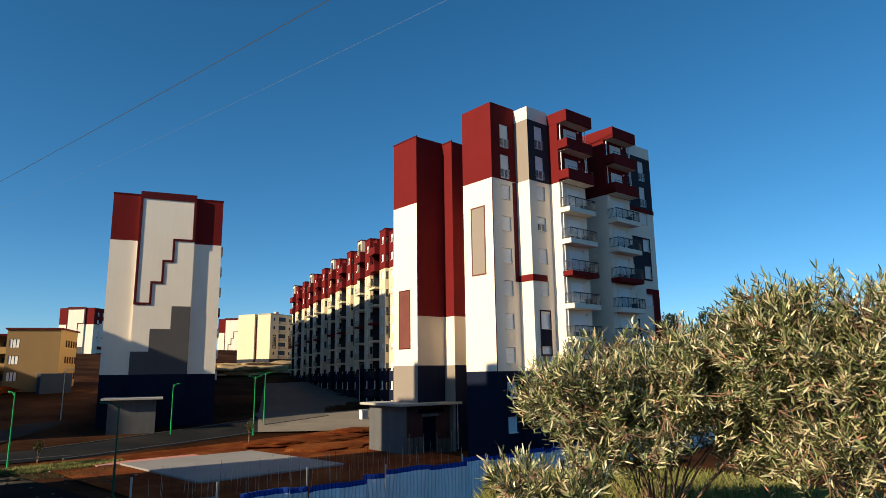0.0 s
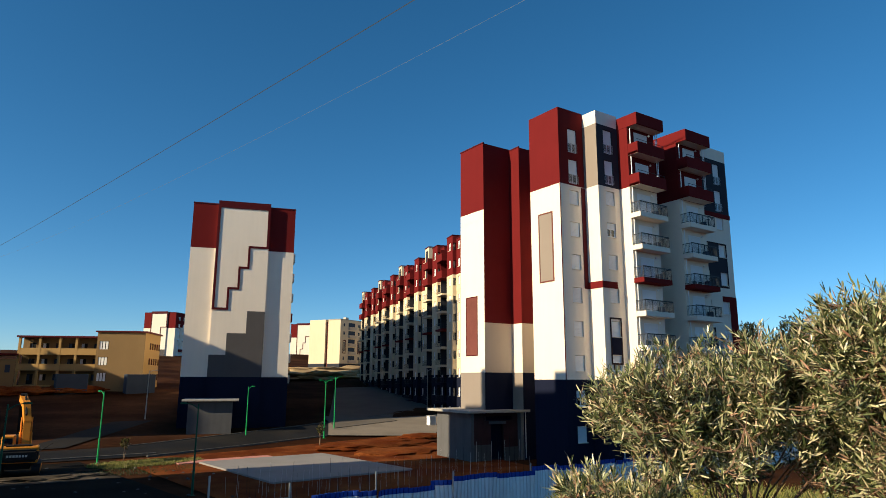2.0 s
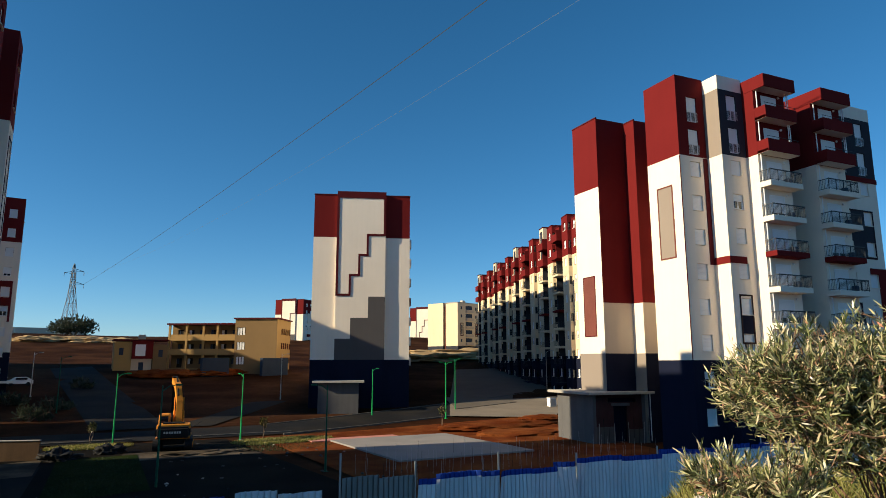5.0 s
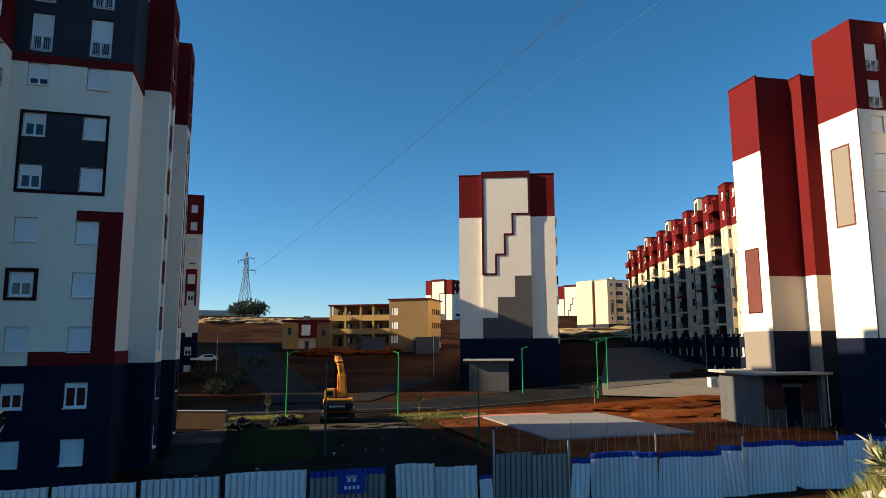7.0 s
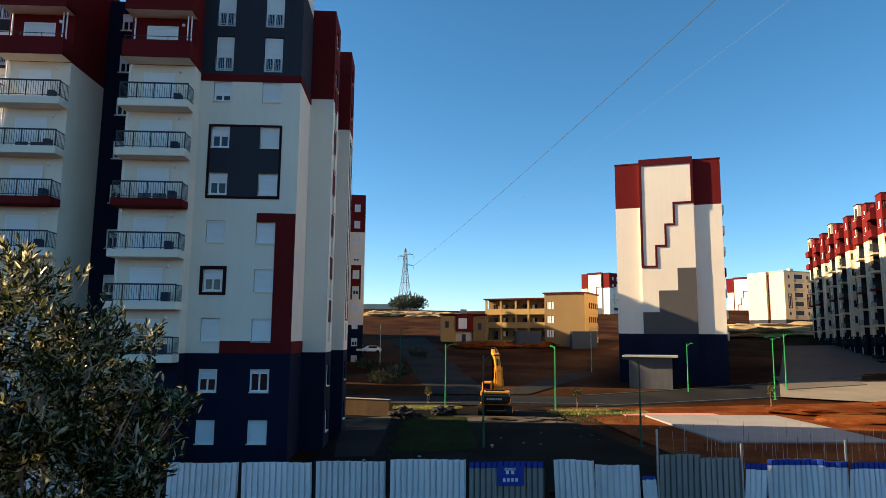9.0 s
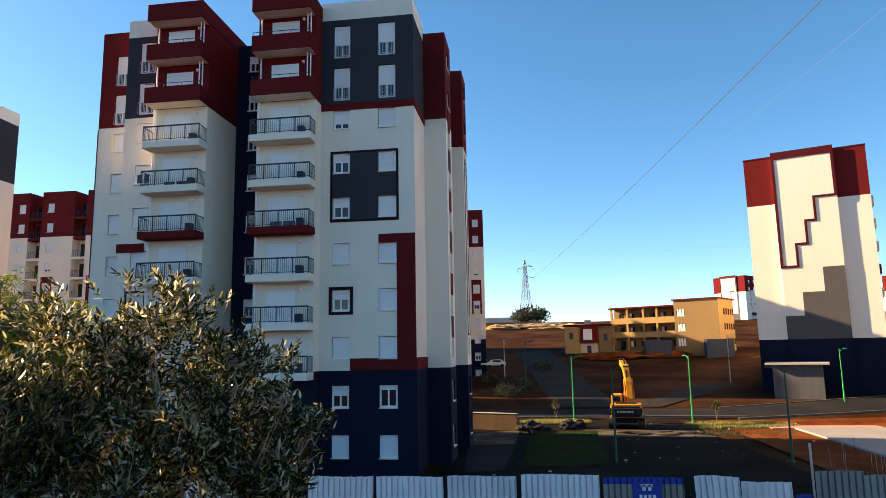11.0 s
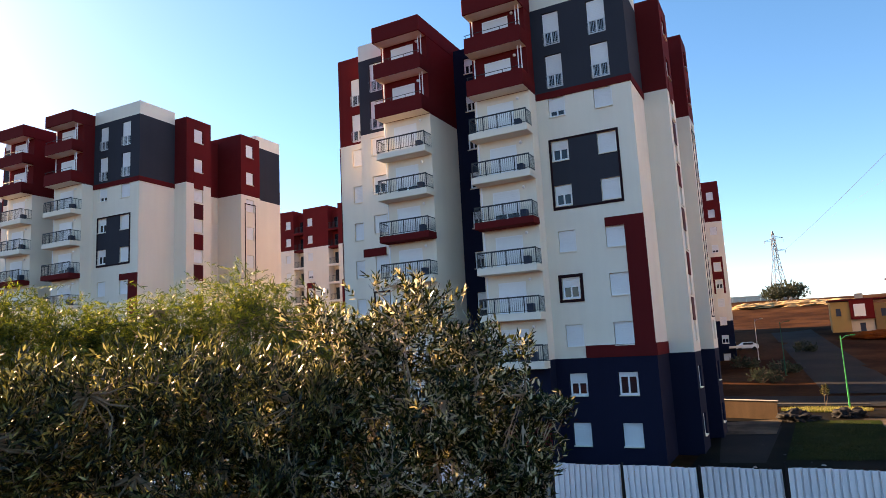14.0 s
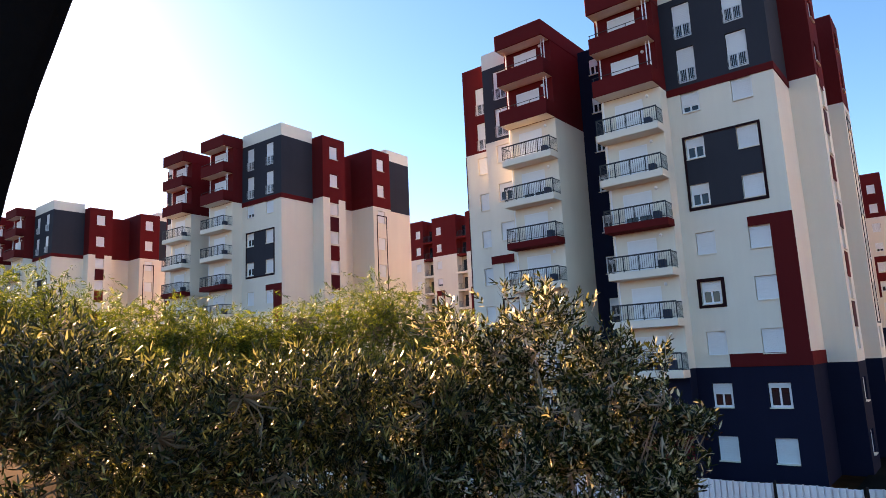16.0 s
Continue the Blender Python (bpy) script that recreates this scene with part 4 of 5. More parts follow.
def sheet(y0, y1, h, mat, top_mat=None, lean=0.0, skew=0.0, buckle=0.0, seed=0, yaw=0.0):
    """One corrugated sheet panel; top_mat paints a strip along its upper edge."""
    pitch, amp, t = 0.25, 0.10, 0.012
    n = max(4, int((y1 - y0) / pitch)) * 4
    band = 0.28
    rows = [-0.9, 0.0, 0.5, 1.0, h - band, h] if top_mat else [-0.9, 0.0, 0.5, 1.0, 1.5, h]
    rng = random.Random(seed)
    ph = rng.uniform(0, 6)

    def strip(rws):
        bm = bmesh.new()
        sides = []
        for off in (0.0, -t):
            g = []
            for z in rws:
                row = []
                for i in range(n + 1):
                    k = i % 4
                    w = (0, 0, -amp, -amp)[k]
                    y = min(y1, y0 + (y1 - y0) * (i - k) / n + (0, 0.180, 0.186, 0.244)[k])
                    x = off + w + lean * z + yaw * (y - (y0 + y1) / 2) + buckle * math.sin(2.1 * y + ph) * (z / h) ** 2 + buckle * 0.6 * math.sin(5.3 * y + 2 * ph) * (z / h)
                    row.append(bm.verts.new((FX + x, y + skew * z, z + (0.015 * math.sin(1.7 * y + ph) + 0.012 * (i // 4 % 2)) * (z / h))))
                g.append(row)
            sides.append(g)
        m_ = len(rws)
        for g, rev in ((sides[0], False), (sides[1], True)):
            for a in range(m_ - 1):
                for i in range(n):
                    q = (g[a][i], g[a][i + 1], g[a + 1][i + 1], g[a + 1][i])
                    bm.faces.new(q[::-1] if rev else q)
        for i in range(n):
            bm.faces.new((sides[0][-1][i], sides[0][-1][i + 1], sides[1][-1][i + 1], sides[1][-1][i]))
        return bm
    p = part("sheet", strip(rows[:-1] if top_mat else rows), mat, fence)
    if top_mat:
        part("painted_edge", strip(rows[-2:]), top_mat, p, "blue painted upper edge")
    return p


def post(y, h=2.1, r=0.04, mat=None):
    bm = bmesh.new()
    box(bm, FX - 0.10, FX - 0.03, y - r, y + r, -1.0, h)
    part("post", bm, mat or BLACK, fence)


rng = random.Random(8)
for k in range(13, 0, -1):                  # plain white sheets in front of the flats
    y = -0.92 - 3.31 * k
    sheet(y + 0.06, y + 3.19, 1.72 + rng.uniform(-0.06, 0.08), DULLTIN if k == 4 else TIN, None, rng.uniform(-0.02, 0.02), rng.uniform(-0.02, 0.02), 0.01, k)
    post(y - 0.02, 1.85)
sheet(-0.84, 2.60, 1.88, TIN, None, 0.0, 0.0, 0.01, 1)
post(-0.92), post(2.68)
sheet(2.76, 6.20, 1.78, DULLTIN, BLUE, 0.0, 0.0, 0.005, 2)
post(6.36)
sheet(6.74, 8.55, 1.86, TIN, None, 0.03, -0.05, 0.07, 3, 0.16)
sheet(8.64, 10.60, 1.66, TIN, None, 0.05, -0.03, 0.08, 4, 0.18)
sheet(10.80, 11.46, 1.15, TIN, BLUE, 0.0, -0.06, 0.05, 5)
sheet(11.58, 13.50, 2.10, DULLTIN, None, 0.0, 0.01, 0.01, 6)
sheet(13.53, 15.42, 1.95, DULLTIN, None, 0.0, 0.0, 0.01, 7)
sheet(15.62, 16.53, 1.72, TIN, BLUE, 0.06, 0.05, 0.08, 8, 0.24)
sheet(16.73, 19.40, 1.90, TIN, BLUE, 0.0, 0.0, 0.10, 9, 0.06)
sheet(19.46, 20.47, 1.82, TIN, BLUE, 0.02, 0.0, 0.09, 10, 0.10)
sheet(20.64, 24.45, 1.72, TIN, BLUE, 0.0, 0.02, 0.11, 11, 0.05)
sheet(24.60, 25.85, 1.92, TIN, BLUE, 0.08, -0.16, 0.07, 12, 0.25)
y, k = 26.0, 0
while y < 70:
    w = rng.choice((1.3, 1.6, 2.3, 3.2))
    sheet(y, y + w, 1.98 + rng.uniform(-0.12, 0.14), TIN, BLUE, rng.uniform(-0.06, 0.06), rng.uniform(-0.04, 0.04), 0.10, 40 + k, rng.uniform(0.0, 0.2))
    if k % 2 == 0:
        post(y - 0.05, 2.35, 0.03, LAMPGREY)
    y, k = y + w + 0.06, k + 1
for yy, top in ((11.52, 3.25), (15.52, 2.6), (20.55, 2.75)):
    post(yy, top, 0.04, LAMPGREY)
# sign on the fence: plain shapes for a notice that cannot be read
board = thing("notice_board", "small blue notice board with unreadable white marks on the fence", "sign")
boxes("panel", BLUE, board, (FX + 0.05, FX + 0.075, 4.0, 5.25, 0.75, 1.62), bevel=0.008)
boxes("mark", FRAME, board, (FX + 0.075, FX + 0.08, 4.42, 4.56, 1.25, 1.50))
boxes("mark", FRAME, board, (FX + 0.075, FX + 0.08, 4.66, 4.80, 1.25, 1.50))
boxes("mark", FRAME, board, (FX + 0.075, FX + 0.08, 4.36, 4.86, 1.42, 1.52))
for q in range(4):
    boxes("mark", FRAME, board, (FX + 0.075, FX + 0.08, 4.28 + 0.19 * q, 4.40 + 0.19 * q, 0.92, 1.08))


# ---- starter bars in the yard before the fence ----
bars = thing("rebar_rows", "rows of thin upright steel reinforcing bars in the soil", "rebar")
for k in range(90):
    a = random.Random(k)
    bm = bmesh.new()
    x, yv = -38.5 - 3.0 * (k % 3), 17 + 24 * k / 90 + a.uniform(-0.1, 0.1)
    rod(bm, (x, yv, -0.1), (x + a.uniform(-0.05, 0.05), yv + a.uniform(-0.08, 0.08), 1.5 + a.uniform(-0.3, 0.5)), 0.008, sides=4)
    part("bar", bm, LAMPGREY if k % 4 else BLACK, bars)


# ---- street lamps ----
def street_lamp(m, h, paint, label, arms=1, face=0.0):
    root = thing("street_lamp", label, "street lamp", "street lamps in the yard", m=m)
    bm = bmesh.new()
    rod(bm, (0, 0, 0), (0, 0, h * 0.35), 0.085, 0.075, 10)
    rod(bm, (0, 0, h * 0.35), (0, 0, h), 0.06, 0.045, 10)
    part("pole", bm, paint, root)
    bm = bmesh.new()
    box(bm, -0.18, 0.18, -0.18, 0.18, 0, 0.03)
    bevelled(bm, 0.01)
    part("base_plate", bm, paint, root)
    for k in range(arms):
        s = 1 if k == 0 else -1
        bm = bmesh.new()
        q = 0.55 if arms == 2 else 0.8
        rod(bm, (0, 0, h - 0.35), (0, s * 0.5 * q, h - 0.05), 0.035, 0.03, 8)
        rod(bm, (0, s * 0.5 * q, h - 0.05), (0, s * q, h + 0.02), 0.03, 0.025, 8)
        arm = part("arm", bm, paint, root, m=pose(0, 0, 0, 0, 0, face))
        bm = bmesh.new()
        box(bm, -0.11, 0.11, min(s * 0.95 * q, s * 1.5 * q), max(s * 0.95 * q, s * 1.5 * q), h - 0.03, h + 0.09)
        bevelled(bm, 0.03, 2)
        part("lamp_head", bm, paint, arm, "flat lamp head")
    return root


for x, y, h, paint, arms, face in ((-74.7, 41.6, 7.0, GREENPAINT, 2, -22), (-80.5, 46.3, 7.0, GREENPAINT, 2, -22), (-69.7, 15.2, 6.5, GREENPAINT, 1, 100), (-72.2, 3.8, 6.6, GREENPAINT, 1, 0),
                                   (-45.7, 5.0, 6.2, DARKGREEN, 1, 0), (-46.7, 16.2, 6.0, DARKGREEN, 1, 150), (-81.5, 34.4, 6.0, GREENPAINT, 1, 30), (-98, -1.5, 7.0, DARKGREEN, 1, 0),
                                   (-103, 28.2, 7.0, LAMPGREY, 1, 0), (-118, -5.4, 6.5, LAMPGREY, 1, 0), (-150, 70, 7.0, LAMPGREY, 1, -22), (-92, 71.0, 7.0, LAMPGREY, 1, -22)):
    street_lamp(pose(x, y, ground_z(x, y) - 0.06), h, paint, {GREENPAINT: "bright green steel street lamp beside the road", DARKGREEN: "dark green steel street lamp in the yard"}.get(paint, "grey steel street lamp near the flats"), arms, face)


# ---- concrete kiosk in front of the flats ----
def kiosk(m, lx, ly, h, label, door):
    """Corner at the origin, walls along -x and +y, flat overhanging roof."""
    root = thing("concrete_kiosk", label, "kiosk", m=m)
    holes = [(ly * 0.40, ly * 0.66, 0.1, 3.4), (ly * 0.28, ly * 0.84, 3.75, 4.15)] if door else []
    bm = bmesh.new()
    pierced(bm, "y", 0, -1, -lx, 0, -1, h, [])
    pierced(bm, "x", -lx, -1, 0, ly, -1, h, [])
    pierced(bm, "y", ly, 1, -lx, 0, -1, h, [])
    part("wall", mesh_keep("wall", bm, KIOSKGREY), None, root, "stained raw concrete wall")
    bm = bmesh.new()
    pierced(bm, "x", 0, 1, 0, ly, -1, h, holes, deep=0.25)
    part("front_wall", mesh_keep("front_wall", bm, SHADEDBLOCK if door else KIOSKGREY), None, root, "reddish block wall, darkened for its shade" if door else "")
    boxes("roof", CONCRETE, root, (-lx - 0.75, 0.75, -0.75, ly + 0.75, h, h + 0.26), bevel=0.03, label="flat overhanging concrete roof")
    if door:
        # black sheet stands for the unlit inside behind the doorway
        boxes("back_wall", BLACK, root, (-2.0, -1.9, 0.1, ly - 0.1, -0.5, h - 0.05))
        for yv in (0.0, ly - 0.32):
            boxes("pilaster", KIOSKGREY, root, (-0.05, 0.14, yv, yv + 0.32, -1, h))
        boxes("lintel", KIOSKGREY, root, (0.0, 0.10, ly * 0.36, ly * 0.70, 3.42, 3.68))
        boxes("plinth", OLDCONCRETE, root, (0.0, 0.10, 0.32, ly * 0.40, -1, 1.5))
        boxes("plinth", OLDCONCRETE, root, (0.0, 0.10, ly * 0.66, ly - 0.32, -1, 1.2))
        bm = bmesh.new()
        rod(bm, (0.55, ly + 0.25, 0.1), (0.55, ly + 0.25, h), 0.07, sides=8)
        part("downpipe", bm, FRAME, root, "white rainwater pipe")
        for q in range(12):
            bm = bmesh.new()
            rod(bm, (0.7, 0.2 + q * 0.55, -0.3), (0.72 + 0.1 * math.sin(q * 5), 0.24 + q * 0.55, 1.9 + 0.5 * math.sin(q * 2.1)), 0.02, sides=4)
            part("bar", bm, BLACK if q % 3 else LAMPGREY, root)
    return root


kiosk(pose(-49.15, 43.2, 0.0, 0, 0, -9), 6.5, 5.9, 4.5, "raw concrete kiosk with a flat roof and dark doorway", True)
kiosk(pose(-86.9, 28.8, 0.9, 0, 0, -22), 4.0, 5.4, 4.0, "small rendered concrete kiosk at the foot of the flats", False)


cabinet = thing("utility_cabinet", "small white utility cabinet beside the dusty road", "cabinet", m=pose(-76.0, 59.4, 1.22, 0, 0, -9))
boxes("body", FRAME, cabinet, (-0.45, 0.45, -0.5, 0.5, 0.0, 1.45), bevel=0.03)
boxes("door", LAMPGREY, cabinet, (0.452, 0.475, -0.40, 0.40, 0.12, 1.30))
boxes("lid", CONCRETE, cabinet, (-0.52, 0.52, -0.57, 0.57, 1.45, 1.53), bevel=0.015)


# ---- low wall beside the flats ----
wall = thing("low_wall", "beige rendered low wall beside the road", "wall", kind="structure")
boxes("wall_body", STAINEDTAN, wall, (-0.25, 0.0, -0.6, 5.2, -0.2, 1.5), m=pose(-64.2, -6.8, 0, 0, 0, -20))
boxes("coping", CONCRETE, wall, (-0.3, 0.05, -0.6, 5.25, 1.5, 1.58), bevel=0.02, m=pose(-64.2, -6.8, 0, 0, 0, -20))


# ---- digger, seen from behind ----
def digger(m):
    root = thing("excavator", "orange tracked excavator with a black counterweight", "excavator", m=m)
    for s in (-1, 1):
        bm = bmesh.new()
        seg = 14
        prof = []
        for i in range(seg):
            a = math.pi * 2 * i / seg
            prof.append((1.75 * (1 if math.cos(a) > 0 else -1) + 0.45 * math.cos(a), 0.48 + 0.45 * math.sin(a)))
        ring = [[bm.verts.new((x, yv, z)) for x, z in prof] for yv in (s * 1.3 - 0.3, s * 1.3 + 0.3)]
        for i in range(seg):
            j = (i + 1) % seg
            bm.faces.new((ring[0][i], ring[0][j], ring[1][j], ring[1][i]))
        bm.faces.new(ring[0]), bm.faces.new(ring[1][::-1])
        track = part("track", bm, BLACK, root, "muddy steel track")
        for q in range(5):
            bm = bmesh.new()
            rod(bm, (-1.4 + 0.7 * q, s * 1.3 + s * 0.28, 0.38), (-1.4 + 0.7 * q, s * 1.3 + s * 0.34, 0.38), 0.2, sides=12)
            part("roller", bm, DIGGER, track)
    boxes("chassis", BLACK, root, (-1.3, 1.3, -0.9, 0.9, 0.45, 1.0), bevel=0.05)
    boxes("platform", DIGGER, root, (-2.0, 2.1, -1.4, 1.4, 1.02, 1.2), bevel=0.03)
    bm = bmesh.new()
    box(bm, 1.55, 2.45, -1.42, 1.42, 1.1, 2.05)
    bevelled(bm, 0.18, 3)
    cw = part("counterweight", bm, BLACK, root, "black rounded counterweight")
    for q in range(7):
        boxes("mark", LAMPGREY, cw, (2.452, 2.458, -0.75 + q * 0.21, -0.60 + q * 0.21, 1.5, 1.68))
    boxes("engine_cover", DIGGER, root, (0.3, 1.9, -1.38, 1.38, 1.2, 2.25), bevel=0.08, label="orange engine cover")
    boxes("exhaust_box", BLACK, root, (0.6, 1.6, -0.9, 0.9, 2.25, 2.36), bevel=0.03)
    boxes("cab", DIGGER, root, (-1.9, -0.1, -1.38, -0.45, 1.2, 2.98), bevel=0.08)
    for x0, x1, y0, y1 in ((-1.7, -0.3, -1.395, -1.385), (-0.095, -0.085, -1.25, -0.58), (-1.915, -1.905, -1.25, -0.58)):
        boxes("cab_window", GLASS, root, (x0, x1, y0, y1, 1.9, 2.8))
    bm = bmesh.new()
    pts = [(-0.4, 0.30, 1.7), (-1.3, 0.22, 4.0), (-2.4, -0.05, 5.4), (-3.9, -0.40, 5.9)]
    for (ax, ay, az), (bx, by, bz) in zip(pts, pts[1:]):
        d = Vector((bx - ax, by - ay, bz - az))
        c = Vector(((ax + bx) / 2, (ay + by) / 2, (az + bz) / 2))
        q = d.to_track_quat("X", "Z").to_matrix().to_4x4()
        vs = box(bm, -d.length / 2 - 0.10, d.length / 2 + 0.10, -0.27, 0.27, -0.26, 0.26)
        bmesh.ops.transform(bm, matrix=Matrix.Translation(c) @ q, verts=vs)
    part("boom", bm, DIGGER, root, "orange bent boom")
    for yv in (-0.12, 0.66):
        bm = bmesh.new()
        rod(bm, (-0.7, yv, 1.5), (-1.2, yv - 0.05, 3.2), 0.10, sides=8)
        rod(bm, (-1.2, yv - 0.05, 3.2), (-1.6, yv - 0.1, 4.4), 0.055, sides=8)
        part("hydraulic_cylinder", bm, DIGGER, root)
    bm = bmesh.new()
    rod(bm, (-1.2, 0.10, 4.6), (-3.4, -0.2, 6.2), 0.09, sides=8)
    part("hydraulic_cylinder", bm, BLACK, root)
    bm = bmesh.new()
    vs = box(bm, -0.2, 0.2, -0.62, -0.16, -3.2, 0.4)
    bmesh.ops.transform(bm, matrix=pose(-3.95, 0, 5.9, 0, 14, 0), verts=vs)
    part("stick", bm, BLACK, root)
    bm = bmesh.new()
    rod(bm, (-3.3, -0.95, 2.3), (-3.3, 0.15, 2.3), 0.6, sides=12)
    part("bucket", bm, BLACK, root)
    rail = bmesh.new()
    rod(rail, (1.8, -1.35, 2.25), (1.8, -1.35, 2.8), 0.025, sides=6), rod(rail, (0.6, -1.35, 2.25), (0.6, -1.35, 2.8), 0.025, sides=6), rod(rail, (0.6, -1.35, 2.8), (1.8, -1.35, 2.8), 0.025, sides=6)
    part("handrail", rail, BLACK, root)
    bm = bmesh.new()
    rod(bm, (0.2, 1.4, 1.7), (-0.2, 2.3, 2.3), 0.02, sides=6)
    part("mirror_arm", bm, BLACK, root)
    return root


digger(pose(-65.5, 8.4, 0.0, 0, 0, -10))


# ---- ochre school and small house on the hill ----
def school(m):
    """Three storeys; gallery front to +x from y = 0 to 16.5, stair block 16.5 to 27."""
    root = thing("school_building", "three-storey ochre building with open galleries, earth in front", "school", m=m)
    H, F = 10.0, 3.3
    # gallery: floors, parapets, back wall with doors, columns
    holes = []
    for i in range(3):
        for k in range(6):
            holes.append((1.3 + 2.6 * k, 2.6 + 2.6 * k, i * F + (0.2 if k % 3 == 0 else 1.0), i * F + 2.3))
    bm = bmesh.new()
    pierced(bm, "x", -2.2, 1, 0, 16.4, -2, H, holes)
    part("back_wall", mesh_keep("back_wall", bm, OCHRE), OCHRE, root)
    boxes("dark_room", BLACK, root, (-2.5, -2.42, 0, 16.4, 0, H - 0.1))
    for k in range(6):
        for i in range(3):
            boxes("window", FRAME if k % 3 == 1 else DARKBOX, root, (-2.40, -2.36, 1.35 + 2.6 * k, 1.9 + 2.6 * k, i * F + 1.0, i * F + 2.25))
    for i in range(3):
        boxes("gallery_floor", YELLOW, root, (-2.2, 0.05, 0, 16.4, i * F - 0.25, i * F))
        if i:
            boxes("gallery_parapet", YELLOW, root, (-0.15, 0.0, 0, 16.4, i * F, i * F + 1.15))
    for yv in (0.0, 4.0, 8.0, 11.3, 15.9):
        boxes("column", YELLOW, root, (-0.4, 0.03, yv, yv + 0.45, -2, H))
    boxes("roof", MAROON, root, (-9, 0.35, -0.35, 16.45, H, H + 0.35))
    boxes("end_wall", OCHRE, root, (-9, -2.25, -0.02, 0.25, -2, H), (-9, -8.8, 0.25, 16.4, -2, H))
    side = []
    for i in range(3):
        for k in range(5):
            side.append((-9.0 + 1.7 * k, -7.9 + 1.7 * k, i * F + 1.1, i * F + 2.5))
    front = [(17.0, 18.9, i * F + 0.9, i * F + 2.6) for i in range(3)]
    bm = bmesh.new()
    pierced(bm, "x", 2.4, 1, 16.5, 26.2, -2, H + 1.1, front)
    pierced(bm, "y", 16.5, -1, -9, 2.4, -2, H + 1.1, [])
    pierced(bm, "x", -9, -1, 16.5, 26.2, -2, H + 1.1, [])
    part("wall", mesh_keep("wall", bm, OCHRE), OCHRE, root, "tan end block")
    bm = bmesh.new()
    pierced(bm, "y", 26.2, 1, -9, 2.4, -2, H + 1.1, side)
    part("wall", mesh_keep("wall", bm, YELLOW), YELLOW, root)
    boxes("dark_room", BLACK, root, (-8.6, 2.0, 25.7, 25.9, 0, H), (2.0, 2.1, 16.9, 25.6, 0, H))
    for a0, a1, z0, z1 in front:
        for q in range(3):
            boxes("window", FRAME, root, (2.25, 2.3, a0 + 0.05 + q * 0.62, a0 + 0.5 + q * 0.62, z0, z1))
    for a0, a1, z0, z1 in side:
        boxes("window_frame", MAROON, root, (a0, a0 + 0.1, 26.05, 26.15, z0, z1), (a1 - 0.1, a1, 26.05, 26.15, z0, z1), (a0 + 0.1, a1 - 0.1, 26.05, 26.15, z1 - 0.1, z1))
    boxes("roof", MAROON, root, (-9.3, 2.75, 16.2, 26.6, H + 1.1, H + 1.4))
    return root


sx, sy, _ = on_ground(83.6, 167)
school(pose(sx, sy, 6.4, 0, 0, -31))
box1 = thing("container", "dark blue site container by the ochre building", "container")
for a in (79.9, 75.2):
    x, yv, z = on_ground(a, 152)
    boxes("body", DARKBOX, box1, (x - 2.4, x, yv - 2.8, yv + 2.8, z - 1, z + 3.6), bevel=0.04)
house = thing("small_house", "small ochre house with a red panel and white porch", "house", m=pose(*on_ground(87.4, 166)[:2], 6.2))
boxes("wall", YELLOW, house, (-6, 0, 0, 3.6, -1, 6.2))
boxes("wall", RED, house, (-6, 0.4, 3.6, 8.0, 2.4, 6.4))
boxes("wall", BEIGE, house, (-6, -0.6, 3.65, 7.9, -1, 2.4))
boxes("wall", OCHRE, house, (-6, 0, 8.05, 11.0, -1, 5.6))
boxes("panel", FRAME, house, (0.4, 0.45, 4.3, 6.4, 3.0, 5.6))
boxes("roof", MAROON, house, (-6.3, 0.6, -0.3, 11.3, 6.4, 6.75))
boxes("window", DARKBOX, house, (0.0, 0.05, 1.0, 1.9, 3.2, 4.8))
boxes("window", DARKBOX, house, (0.0, 0.05, 9.2, 10.1, 2.8, 4.4))
boxes("door", DARKBOX, house, (-0.6, -0.55, 5.2, 6.2, -0.6, 1.6))
boxes("chimney", CONCRETE, house, (-3, -2, 5.0, 6.5, 6.75, 7.9))
# low white wall along the hill's brow
brow = thing("boundary_wall", "pale boundary wall along the brow of the hill", "wall", kind="structure")
for k in range(16):
    x, yv, z = on_ground(97.5 - 0.5 * k, 322)
    x2, y2, z2 = on_ground(97.5 - 0.5 * (k + 1), 322)
    bm = bmesh.new()
    d = math.hypot(x2 - x, y2 - yv)
    box(bm, -0.12, 0.12, 0, d - 0.05, -1, 2.6)
    part("panel", bm, BEIGE, brow, m=pose(x, yv, z, 0, 0, math.degrees(math.atan2(-(x2 - x), y2 - yv))))


# ---- car on the hill ----
def car(m):
    root = thing("car", "white hatchback parked on the hill road", "car", m=m)
    bm = bmesh.new()
    prof = [(-2.0, 0.35), (-2.0, 0.85), (-1.3, 0.95), (-0.6, 1.45), (1.0, 1.48), (1.8, 1.0), (2.0, 0.9), (2.0, 0.35)]
    rings = [[bm.verts.new((yv * 1.0, x, z) if z < 1 else (yv * 0.82, x, z)) for x, z in prof] for yv in (-0.85, 0.85)]
    for i in range(len(prof)):
        j = (i + 1) % len(prof)
        bm.faces.new((rings[0][i], rings[0][j], rings[1][j], rings[1][i]))
    bm.faces.new(rings[0]), bm.faces.new(rings[1][::-1])
    part("body", bm, CARWHITE, root)
    for s in (-1, 1):
        boxes("side_window", GLASS, root, (s * 0.8 - 0.02, s * 0.8 + 0.02, -0.6, 1.1, 1.0, 1.36))
        for yv in (-1.25, 1.25):
            bm = bmesh.new()
            rod(bm, (s * 0.7, yv, 0.32), (s * 0.9, yv, 0.32), 0.32, sides=14)
            part("wheel", bm, BLACK, root)
    return root


cx, cy, cz = on_ground(93.4, 135)
